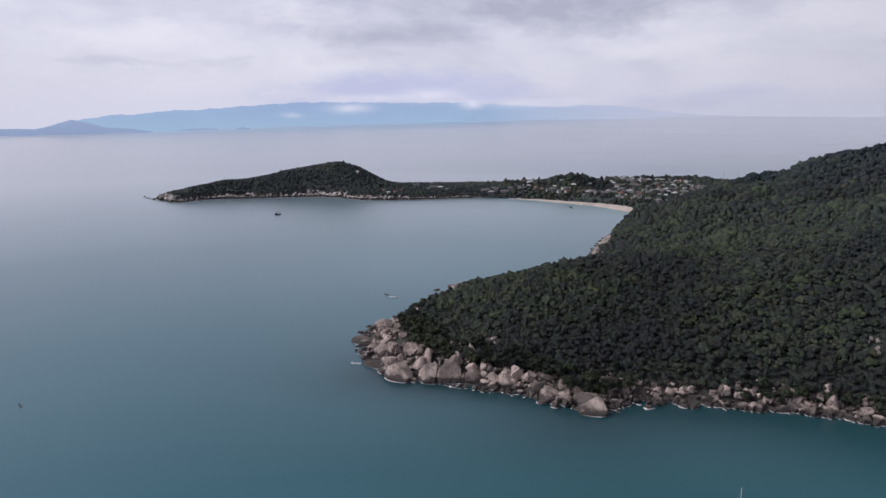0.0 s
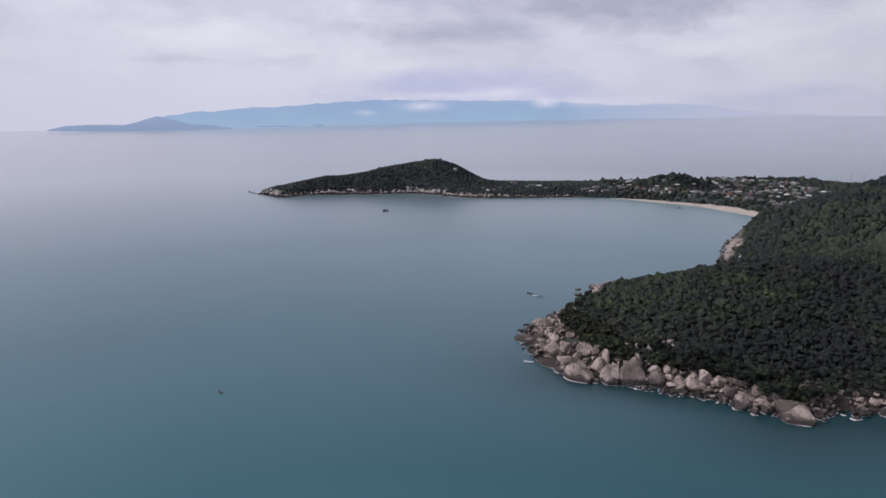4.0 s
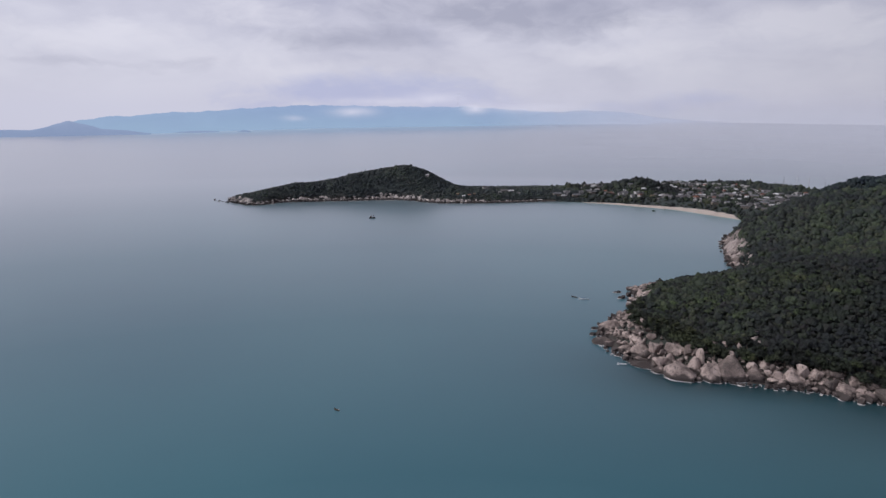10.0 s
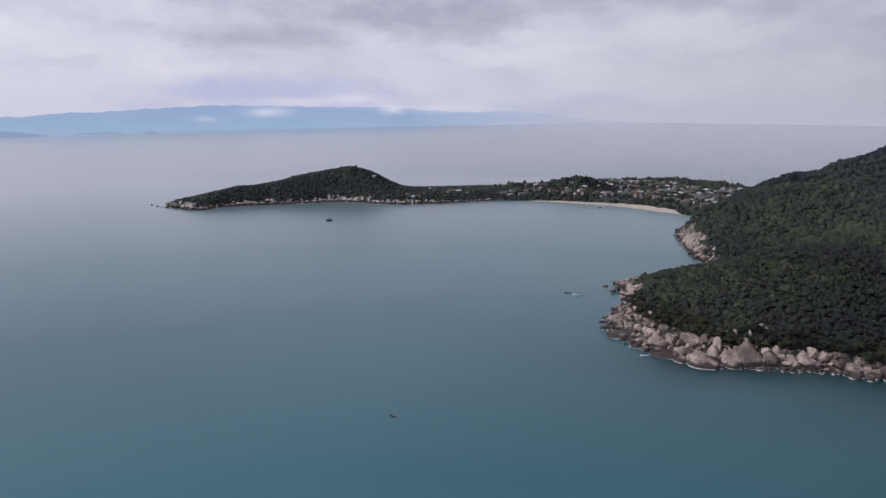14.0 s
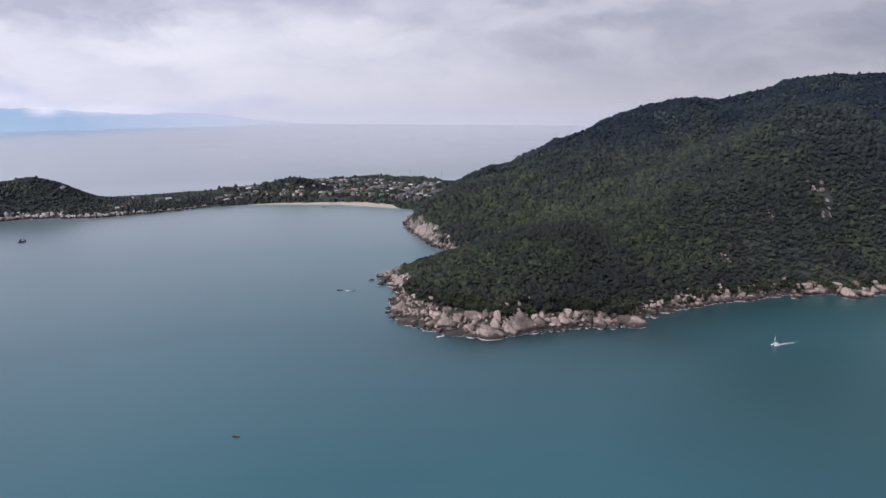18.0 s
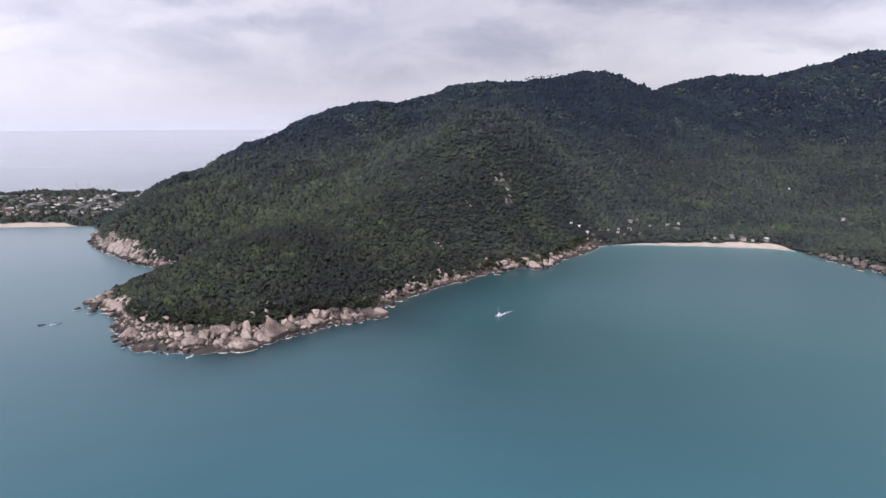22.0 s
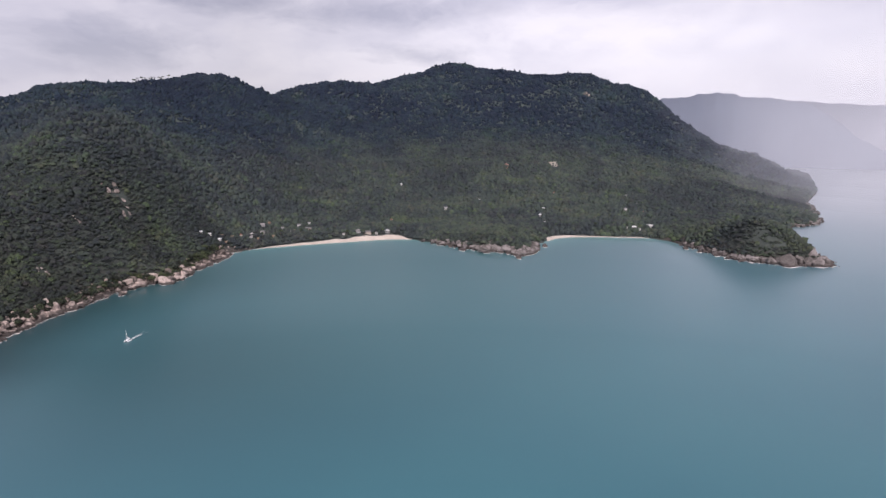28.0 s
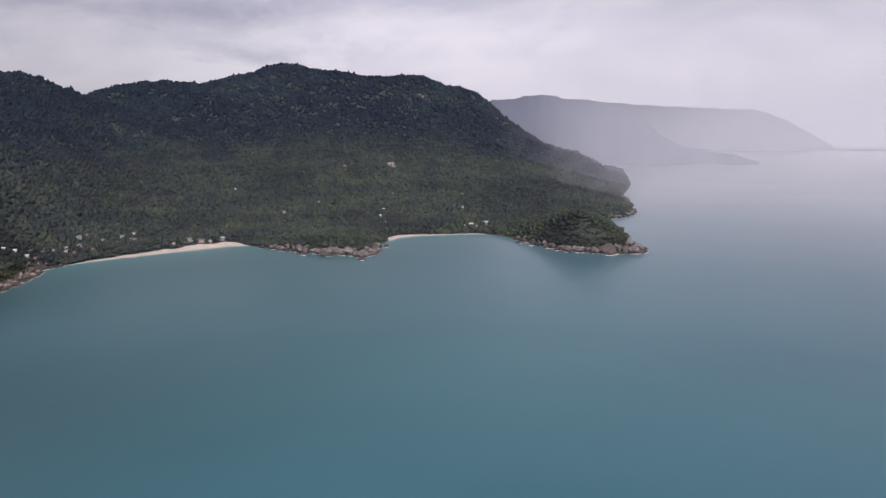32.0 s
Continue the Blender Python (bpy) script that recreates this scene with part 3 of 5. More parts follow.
def build_beach(k, label):
    """A strip of sand from just under the water up to the trees."""
    pts, w = sand_samples(k)
    d = np.gradient(pts, axis=0)
    d /= np.linalg.norm(d, axis=1)[:, None]
    side = np.stack([-d[:, 1], d[:, 0]], 1)
    cols = []
    for u in (-0.35, -0.12, 0.0, 0.15, 0.35, 0.6, 0.8, 1.0, 1.12):
        off = np.where(u < 0, u * 14.0, u * w)
        q = pts + side * off[:, None]
        z = np.where(u < 0, u * 1.5, np.maximum(sample(ALT, q[:, 0], q[:, 1]), off * 0.05) + 0.35 * min(1, 4 * u) - (1.2 if u > 1 else 0))
        cols.append(np.c_[q, z])
    n, m = len(pts), len(cols)
    v = np.stack(cols, 1).reshape(-1, 3)
    idx = np.arange(n * m).reshape(n, m)
    quads = np.stack([idx[:-1, :-1], idx[1:, :-1], idx[1:, 1:], idx[:-1, 1:]], -1).reshape(-1, 4)[:, ::-1]
    return tagged(new("beach", mesh_np("beach", v, quads, BEACH_SAND)), label, "beach", kind="structure")


build_beach(0, "long pale sandy beach before the town")
build_beach(1, "small pale sandy beach in the bay")
build_beach(2, "narrow strip of sand under the trees")


def on_sand(x, y, more=2.5):
    hit = np.zeros(np.shape(x), bool)
    for k in range(3):
        pts, w = sand_samples(k)
        for i in np.where((x > pts[:, 0].min() - 70) & (x < pts[:, 0].max() + 70) & (y > pts[:, 1].min() - 70) & (y < pts[:, 1].max() + 70))[0]:
            r2 = (pts[:, 0] - x[i]) ** 2 + (pts[:, 1] - y[i]) ** 2
            j = r2.argmin()
            hit[i] |= r2[j] < (w[j] + more) ** 2
    return hit


SEA_MID, SEA_FLAT, SEA_END = (-230.0, 50.0), 1950.0, 4700.0


def sea_level(r, turn):
    """Height of the far water; turn is in degrees clockwise from +y."""
    lift = np.interp(turn, [-180, -60, -32, -20, -8, 7, 24, 60, 85, 100, 150, 180], [40, 30, 26, 36, 66, 92, 122, 118, 90, 6, 6, 40])
    return lift * np.clip((np.asarray(r, float) - SEA_FLAT) / (SEA_END - SEA_FLAT), 0, 1) ** 1.3


def build_sea():
    """One sheet to the horizon; its far rim lifts a little, since the eye sees no farther than five kilometres."""
    rings = np.concatenate([np.arange(1.0, 150, 16.0), np.arange(150, 1700, 12.0), np.linspace(1720, SEA_END, 60)])
    turn = np.linspace(0, 2 * np.pi, 361)[:-1]
    r, a = np.meshgrid(rings, turn, indexing="ij")
    x, y = SEA_MID[0] + r * np.cos(a), SEA_MID[1] + r * np.sin(a)
    flat = np.stack([x.ravel(), y.ravel()], 1)
    shallow = np.zeros(len(flat))
    near = (np.abs(flat[:, 0]) < 1000) & (flat[:, 1] > -900) & (flat[:, 1] < 1700)
    gap = np.minimum.reduce([to_line(flat[near], s) for s in SANDS])
    shallow[near] = 0.75 * np.exp(-gap / 14) + 0.34 * np.exp(-gap / 75)
    shallow += 0.15 * np.exp(-((flat[:, 0] - 120) ** 2 + (flat[:, 1] - 1120) ** 2) / 290.0 ** 2)  # paler water off the town, for the bright sky it mirrors
    # where the water is painted darker for the hill mirrored in it
    bed = np.zeros(len(flat))
    bed[near] = np.minimum(1, 1.15 * np.exp(-to_line(flat[near], DARK_SHORE) / 120)) * (1 - np.minimum(1, 3 * shallow[near]))
    bed[near] = np.maximum(bed[near], 1.1 * np.exp(-to_line(flat[near], spline(HEAD[7:], 20.0)) / 50))
    bed = np.maximum(bed, 0.8 * np.exp(-((flat[:, 0] - 110) ** 2 + (flat[:, 1] - 225) ** 2) / 175.0 ** 2) * (1 - np.minimum(1, 3 * shallow)))
    bay = 0.75 * np.exp(-(((flat[:, 0] - 360) / 400) ** 2 + ((flat[:, 1] - 60) / 300) ** 2) ** 1.3)
    bed *= 1 - 0.45 * bay
    n, k = len(rings), len(turn)
    idx = np.arange(n * k).reshape(n, k)
    nxt = np.roll(idx, -1, 1)
    quads = np.stack([idx[:-1], idx[1:], nxt[1:], nxt[:-1]], -1).reshape(-1, 4)
    me = mesh_np("water", np.c_[flat, sea_level(r.ravel(), np.degrees(np.arctan2(np.cos(a), np.sin(a))).ravel())], quads, SEA, {"shallow": shallow, "bed": bed, "bay": bay})
    return tagged(new("water", me), "calm grey-green sea reflecting an overcast sky", "sea", kind="structure")


water = build_sea()

# ---------------------------------------------------------------- small helpers for things
def part(name, bm, mat, parent=None, label=""):
    """Links a bmesh as one mesh object under a thing or a part."""
    me = bpy.data.meshes.new(name)
    bm.to_mesh(me)
    bm.free()
    me.materials.append(mat)
    ob = new(name, me)
    ob.parent = parent
    return tagged(ob, label)


def box(x0, y0, z0, x1, y1, z1, bm=None):
    bm = bm or bmesh.new()
    v = [bm.verts.new(c) for c in ((x0, y0, z0), (x1, y0, z0), (x1, y1, z0), (x0, y1, z0), (x0, y0, z1), (x1, y0, z1), (x1, y1, z1), (x0, y1, z1))]
    for f in ((0, 3, 2, 1), (4, 5, 6, 7), (0, 1, 5, 4), (1, 2, 6, 5), (2, 3, 7, 6), (3, 0, 4, 7)):
        bm.faces.new([v[i] for i in f])
    return bm


def rod(a, b, r0, r1, sides=8, bm=None):
    """A tapered round bar from a to b."""
    bm = bm or bmesh.new()
    a, b = Vector(a), Vector(b)
    m = Matrix.Translation((a + b) / 2) @ (b - a).to_track_quat("Z", "Y").to_matrix().to_4x4()
    bmesh.ops.create_cone(bm, cap_ends=True, segments=sides, radius1=r0, radius2=r1, depth=(b - a).length, matrix=m)
    return bm


def ball(sub):
    """Points and triangles of an icosphere."""
    bm = bmesh.new()
    bmesh.ops.create_icosphere(bm, subdivisions=sub, radius=1.0)
    v = np.array([p.co[:] for p in bm.verts])
    f = np.array([[p.index for p in q.verts] for q in bm.faces])
    bm.free()
    return v, f


# ---------------------------------------------------------------- boulders
def boulder_shape(seed, sub):
    """A weathered granite block: a ball pressed flat on some sides, split by joints, with soft edges."""
    rng = np.random.RandomState(seed)
    v, f = ball(sub)
    v = v * (1 + 0.10 * np.sin(v @ rng.normal(0, 1.6, 3) + rng.uniform(0, 6)))[:, None]
    for _ in range(rng.randint(7, 11)):
        n = rng.normal(0, 1, 3)
        n[2] *= 0.55
        n /= np.linalg.norm(n)
        over = np.maximum(v @ n - rng.uniform(0.36, 0.74), 0)
        v = v - 0.97 * over[:, None] * n
    for _ in range(3):
        n = rng.normal(0, 1, 3)
        n /= np.linalg.norm(n)
        dent = np.exp(-((v @ n - rng.uniform(-0.3, 0.4)) / 0.055) ** 2) * 0.13
        v = v * (1 - dent)[:, None]
    wob = sum(np.sin(v @ rng.normal(0, k, 3) + rng.uniform(0, 6)) / k for k in (4.0, 7.0, 11.0))
    return v * (1 + 0.035 * wob)[:, None], f


SHAPES = [boulder_shape(40 + k, 3) for k in range(9)]
BOULDERS = [mesh_np("boulder", v, f, ROCK, None, False) for v, f in SHAPES]


def wedge_shape(seed):
    """A great split slab with a broad sloping face."""
    v, f = boulder_shape(seed, 3)
    for n, at in (((-0.2, -0.72, 0.66), 0.3), ((0.8, 0.1, 0.6), 0.42), ((-0.7, 0.25, 0.66), 0.5)):
        n = np.array(n) / np.linalg.norm(n)
        v = v - 0.98 * np.maximum(v @ n - at, 0)[:, None] * n
    foot = np.minimum(v[:, 2], 0)
    v[:, :2] *= (1 / np.sqrt(1 - 0.85 * np.minimum(foot ** 2, 1)))[:, None]  # steep to the foot
    return v, f


BOULDERS += [mesh_np("boulder", *wedge_shape(90 + k), ROCK, None, False) for k in range(3)]
BOULDERS += [mesh_np("boulder", *wedge_shape(190 + k), CLIFF_ROCK, None, False) for k in range(4)]  # 12 to 15, streaked and steep
BOULDERS += [mesh_np("boulder", *wedge_shape(290 + k), GREY_ROCK, None, False) for k in range(4)]  # 16 to 19, dark grey
COARSE = [boulder_shape(70 + k, 2) for k in range(8)]
rock_rng = np.random.RandomState(11)
ROCK_LABELS = ["rounded pinkish granite boulder on the shore", "split grey granite boulder with dark streaks",
               "small weathered granite block among larger boulders", "huge pale granite boulder with wet dark foot"]


def lay_boulder(x, y, z, wide, deep, high, turn=0.0, lean=0.0, shape=None, label=None):
    k = rock_rng.randint(12) if shape is None else shape  # the last of them are split wedges
    ob = new("boulder", BOULDERS[k])
    ob.matrix_world = pose(x, y, z, lean, rock_rng.uniform(-8, 8), turn) @ Matrix.Diagonal((wide / 2, deep / 2, high / 2, 1))
    size = max(wide, deep)
    label = label or (ROCK_LABELS[3] if size > 16 else ROCK_LABELS[2] if size < 5 else ROCK_LABELS[k % 2])
    return tagged(ob, label, "boulder", "shore boulders")


# the great blocks of the headland: x, y, foot, width, depth, height, turn, lean
GREAT = [(-10, 500, 12, 14, 12, 12, 30, -10), (11, 490, 13, 15, 12, 18, 170, -20), (22, 496, 15, 9, 8, 18, 20, -12)]
# low dark slabs and domes standing out in the water, and the flat spit beyond the point
GREAT += [(-45, 575, 4, 26, 18, 9, 15, 0), (-63, 537, 1, 16, 12, 7, 0, 0), (-43, 497, 3, 17, 14, 9, 25, 0)]
GREAT += [(-66, 551, 0.8, 20, 14, 8, 5, 0), (-74, 557, 0.2, 8, 7, 5, 50, 0), (-5, 722, 0.2, 12, 9, 5.5, 5, 0),
          (5, 715, 0.3, 14, 10, 6.5, 70, 0), (15, 711, 0.8, 15, 11, 8, 20, 0), (25, 711, 1.4, 16, 12, 9, 50, 0), (-9, 698, 1.0, 14, 11, 6, 20, 0)]
# blocks heaped round the corner, by x, y, foot, width, depth, height
HEAPED = [(-16, 503, 11.5, 12, 10, 12), (-32, 501, 7.7, 8, 7, 9), (-40, 498, 4.8, 15, 12, 9), (-39, 517, 9.7, 14, 11, 14), (-44, 528, 8.6, 11, 9, 9),
          (-46, 542, 8.7, 12, 10, 8), (-42, 507, 6.4, 11, 9, 9), (-10, 493, 10.2, 8, 7, 14), (-2, 504, 12.6, 7, 6, 9), (-29, 571, 13.5, 15, 12, 10),
          (-36, 574, 11.4, 9, 8, 9), (-30, 555, 13.4, 11, 9, 9), (-38, 554, 11.3, 10, 8, 7)]
HEAPED += [(-41, 555, 10.5, 9, 7, 6), (-34, 541, 11.6, 10, 8, 7), (-34, 511, 8.5, 8, 6, 7), (-46, 514, 6, 11, 9, 8), (-53, 512, 2.3, 13, 10, 6), (-49, 554, 8.4, 9, 7, 6), (-29, 599, 11.2, 9, 7, 7),
           (-22, 599, 13.9, 9, 7, 8), (8, 512, 14.4, 9, 7, 8), (16, 508, 14.5, 8, 6, 8), (-6, 518, 14.1, 8, 6, 7), (-12, 525, 14.3, 7, 5, 7)]
# the shore next to it
HEAPED += [(21, 476, 8.3, 9, 7, 9), (33, 478, 11.5, 10, 8, 10), (35, 471, 8.8, 7, 6, 8), (37, 465, 6.6, 10, 8, 9), (45, 465, 8.9, 9, 7, 13), (54, 463, 9.5, 12, 10, 14), (62, 459, 8.3, 11, 9, 10),
           (57, 472, 12.5, 8, 6, 6), (71, 459, 10, 9, 7, 8), (77, 456, 9.1, 13, 11, 7), (69, 450, 4.8, 15, 12, 9), (38, 459, 1.7, 16, 13, 6), (53, 455, 2.2, 13, 10, 6)]
HEAPED += [(95, 433, 4.2, 17, 14, 11), (117, 447, 10, 17, 14, 12), (118, 440, 6.4, 17, 14, 10), (102, 445, 8.3, 9, 7, 7), (94, 442, 6.5, 13, 10, 9), (120, 432, 1.4, 10, 8, 6),
           (85, 433, 2, 10, 8, 10), (77, 427, 1.2, 7, 6, 8), (91, 451, 8.7, 14, 11, 6), (70, 439, 1.1, 14, 12, 6), (63, 448, 1.4, 8, 7, 7), (73, 448, 4.1, 8, 7, 7)]
HEAPED += [(140, 426, 0.8, 10, 8, 4), (150, 438, 2.3, 9, 8, 7), (163, 433, 1.9, 8, 7, 9), (169, 425, 0.9, 8, 7, 5), (186, 436, 5.9, 9, 8, 9), (201, 423, 1.6, 12, 10, 8), (215, 431, 4.8, 11, 9, 9),
           (227, 428, 4.2, 9, 7, 6), (227, 419, 2.4, 12, 10, 11), (235, 427, 5.4, 7, 5, 7), (244, 416, 2.2, 13, 11, 10), (259, 420, 6.8, 16, 13, 13), (254, 414, 1, 13, 11, 5), (269, 415, 4.2, 10, 8, 6)]
HEAPED += [(279, 402, 2, 16, 13, 9), (280, 411, 5, 12, 10, 7), (268, 407, 1.2, 11, 9, 6), (287, 414, 8, 13, 10, 9), (311, 406, 7, 15, 12, 9), (355, 386, 6.5, 16, 13, 10), (386, 363, 9, 16, 14, 11),
           (327, 375, 1.8, 18, 14, 8), (264, 422, 8, 13, 10, 9), (236, 430, 8, 13, 11, 9), (196, 438, 8, 15, 13, 11), (167, 440, 5.5, 14, 11, 9), (443, 333, 4.4, 17, 13, 9)]
for k, row in enumerate(GREAT):
    lay_boulder(*row, shape=9 + k % 3 if k < 3 else None)
for x, y, z, wide, deep, high in HEAPED:
    k = 1.14 if x < 130 else 0.92
    lay_boulder(x, y, z, wide * k, deep * k, high * min(k, 1.05), rock_rng.uniform(0, 360), rock_rng.uniform(-14, 8))
GREAT += HEAPED

def slab_shape(seed, slope):
    """A great weathered slab standing on its foot, one unit wide, deep and tall, its face sloping back."""
    rng = np.random.RandomState(seed)
    v, f = ball(4)
    v = v / (np.abs(v) ** 2.9).sum(1)[:, None] ** (1 / 2.9)
    for _ in range(9):
        n = rng.normal(0, 1, 3) * (1, 1, 0.7)
        n[2] = abs(n[2])
        n /= np.linalg.norm(n)
        v = v - 0.9 * np.maximum(v @ n - rng.uniform(0.62, 0.92), 0)[:, None] * n
    rise = np.clip((v[:, 2] + 0.2) / 1.2, 0, 1)
    v[:, 0] = v[:, 0] * (1 - 0.5 * rise ** 1.3) + rng.uniform(-0.25, 0.25) * rise
    v[:, 1] = v[:, 1] * (1 - 0.42 * rise) + slope * rise
    v[:, 2] += 0.10 * rise * (np.sin(v[:, 0] * 3.1 + rng.uniform(0, 6)) + v[:, 0] * rng.uniform(-1, 1))
    for _ in range(3):  # joints that split the face
        n = rng.normal(0, 1, 3) * (1, 0.5, 0.45)
        n /= np.linalg.norm(n)
        bend_ = 0.06 * np.sin(v @ rng.normal(0, 4, 3))
        v = v * (1 - 0.085 * np.exp(-((v @ n - rng.uniform(-0.35, 0.35) + bend_) / 0.035) ** 2))[:, None]
    wob = sum(np.sin(v @ rng.normal(0, k, 3) + rng.uniform(0, 6)) / k for k in (3.0, 6.0, 10.0, 17.0))
    v = v * (1 + 0.06 * wob)[:, None]
    return v * (0.53, 0.53, 0.62) + (0, 0, 0.38), f


SLAB_MESHES = [mesh_np("boulder", *slab_shape(500 + k, 0.5 if k < 4 else 0.15), ROCK, None, False) for k in range(8)]
# x, y, level of the foot, width, depth, height, turn, shape
SLABS = [(-33, 479, 0, 24, 23, 12, -22, 0), (-9, 475, 0, 15, 20, 13, -25, 3), (6, 477, 0, 20, 22, 16.5, -8, 1), (-16, 489, 3, 10, 14, 10, -30, 2), (-21, 513, 7, 19, 14, 11, -20, 3), (24, 471, 1, 15, 14, 10, -10, 2), (13, 471, 0, 9, 12, 7, 10, 0),
         (-53, 590, 0, 21, 18, 10, -20, 5), (-66, 556, 0, 24, 16, 5, -20, 6), (-52, 503, 0, 20, 13, 4.5, -35, 4), (-44, 490, 0, 12, 10, 5, -20, 7), (-48, 524, 3, 15, 12, 8, -40, 5), (-57, 534, 1, 14, 10, 6, -30, 7),
         (101, 420, 0, 20, 16, 9, -15, 1), (48, 461, 2, 14, 13, 10, 5, 3), (76, 442, 0, 15, 13, 8, -5, 6), (383, 341, 0, 24, 19, 10, 25, 1)]
for x, y, foot, wide, deep, high, turn, k in SLABS:
    ob = new("boulder", SLAB_MESHES[k])
    ob.matrix_world = pose(x, y, foot, 0, 0, turn) @ Matrix.Diagonal((wide, deep, high, 1))
    tagged(ob, ROCK_LABELS[3] if high > 8 else "broad low granite slab with a dark wet foot", "boulder", "shore boulders")
GREAT += [(x, y, foot, wide, deep, high) for x, y, foot, wide, deep, high, turn, k in SLABS]
# tall broken blocks at the tips of the two small points
TIPS = [(524, -81, 5, 32, 22, 23), (519, -115, 5, 32, 22, 17), (596, -25, 3, 34, 22, 13), (476, -122, 1.5, 17, 12, 10), (525, -158, 3.5, 22, 16, 16), (560, -183, 2, 15, 12, 11), (546, -53, 2.5, 22, 16, 11),
        (628, 4, 2, 15, 12, 10), (552, -95, 15, 21, 16, 13)]
TIPS += [(378, -471, 7, 44, 30, 27), (386, -512, 13, 30, 23, 30), (368, -506, 3.5, 30, 22, 18), (365, -522, 1.5, 16, 12, 10), (454, -410, 2, 16, 12, 11), (430, -414, 2, 17, 13, 11), (405, -453, 5, 17, 12, 13),
         (414, -426, 1.4, 20, 14, 8), (388, -549, 0.3, 8, 6, 4), (359, -533, 0.3, 6, 4, 4), (512, -390, 1.5, 17, 12, 8), (391, -464, 3, 24, 17, 12), (405, -436, 1.5, 16, 12, 9), (485, -402, 1.6, 17, 12, 8)]
for k, row in enumerate(TIPS):
    lay_boulder(*row, rock_rng.uniform(0, 360), rock_rng.uniform(-12, 6), 16 + k % 4, "tall dark granite block at the tip of a point")
# bare rock standing out of the wood on the slopes; the last stands in for a white wisp
CRAGS = [(41, 512, 13), (24, 506, 8), (478, 421, 16), (470, 430, 10), (460, 408, 13), (376, 437, 8), (300, 449, 9), (297, 440, 7), (1668, -595, 21)]
crag_rng = np.random.RandomState(17)


def uphill(x, y):
    """The turn that faces a slab up the slope, and the slope in degrees."""
    gx = float(sample(ALT, x + 14, y) - sample(ALT, x - 14, y)) / 28
    gy = float(sample(ALT, x, y + 14) - sample(ALT, x, y - 14)) / 28
    return math.degrees(math.atan2(-gx, gy)), math.degrees(math.atan(math.hypot(gx, gy)))


for x, y, size in CRAGS:
    for k in range(5):
        a, b = x + crag_rng.normal(0, size * 0.34), y + crag_rng.normal(0, size * 0.34)
        s = size * crag_rng.uniform(0.4, 0.85)
        turn, steep = uphill(a, b)
        lay_boulder(a, b, float(sample(ALT, a, b)) + 3.4 + 6.0 * (size > 20), s * crag_rng.uniform(0.5, 0.8), s * 0.45, s * 0.9, turn + crag_rng.uniform(-25, 25), steep - 78, (12 if size < 20 else 9) + k % (4 if size < 20 else 3), "bare granite crag standing out of the forest")


def strewn(line, count, width, low, high, seed, lift=0.34):
    """Plan places, heights and sizes of blocks strewn along a shore."""
    rng = np.random.RandomState(seed)
    pts = spline(line, 4.0)
    i = rng.randint(1, len(pts) - 1, count)
    d = pts[np.minimum(i + 1, len(pts) - 1)] - pts[i - 1]
    d /= np.linalg.norm(d, axis=1)[:, None]
    side = np.stack([-d[:, 1], d[:, 0]], 1)
    off = rng.beta(1.2, 1.4, count) * (width + 1.5) - 1
    p = pts[i] + side * off[:, None] + rng.uniform(-2, 2, (count, 2))
    size = np.clip(low * np.exp(rng.normal(0.35, 0.55, count)), low * 0.6, high)
    size *= np.where(off < 0, 0.75, 1)
    z = np.maximum(sample(ALT, p[:, 0], p[:, 1]), -0.6) + size * lift
    return p, z, size, rng


def ranked(line, gap, back, low, high, seed):
    """A row of blocks side by side along a shore, some metres inland of the water's edge."""
    rng = np.random.RandomState(seed)
    pts = spline(line, 1.0)
    at = gap / 2
    while at < len(pts) - 2:
        i = int(at)
        d = pts[i + 1] - pts[i - 1]
        d /= np.linalg.norm(d)
        x, y = pts[i] + np.array([-d[1], d[0]]) * (back + rng.uniform(-2.5, 2.5))
        s = rng.uniform(low, high) * rng.choice([0.6, 0.85, 1, 1, 1.4])
        at += gap * rng.uniform(0.75, 1.2)
        if any(math.hypot(x - r[0], y - r[1]) < 0.42 * max(r[3], r[4]) for r in GREAT):
            continue
        ground_z = max(float(sample(ALT, x, y)), -0.5)
        lay_boulder(x, y, ground_z + s * 0.2, s * rng.uniform(1.0, 1.5), s * rng.uniform(0.9, 1.2), s * rng.uniform(0.8, 1.1), rng.uniform(0, 360), rng.uniform(-12, 12))


# the corner of the headland and the shore next to it, block by block
ranked(HEAD[3:], 6.0, 3.0, 3.6, 6.2, 5)
ranked(HEAD[3:], 6.0, 9.0, 3.8, 6.6, 6)
ranked(HEAD[3:], 7.0, 15.0, 3.8, 6.8, 7)
ranked(HEAD[4:9], 7.0, 21.0, 4.0, 7.0, 8)


def rubble(name, label, rows, rock=ROCK):
    """The farther rocks of a shore as one heap."""
    vs, fs, n = [], [], 0
    for stretch, count, width, low, high, seed in rows:
        p, z, size, rng = strewn(stretch, count, width, low, high, seed)
        for (x, y), h, s in zip(p, z, size):
            v, f = COARSE[rng.randint(len(COARSE))]
            a = rng.uniform(0, 6.28)
            c, w = math.cos(a), math.sin(a)
            q = v * (s * rng.uniform(0.5, 0.8), s * rng.uniform(0.4, 0.6), s * rng.uniform(0.35, 0.55))
            vs.append(np.stack([q[:, 0] * c - q[:, 1] * w + x, q[:, 0] * w + q[:, 1] * c + y, q[:, 2] + h], 1))
            fs.append(f + n)
            n += len(v)
    ob = new(name, mesh_np(name, np.vstack(vs), np.vstack(fs), rock, None, False))
    return tagged(ob, label, "rocks", kind="stuff")


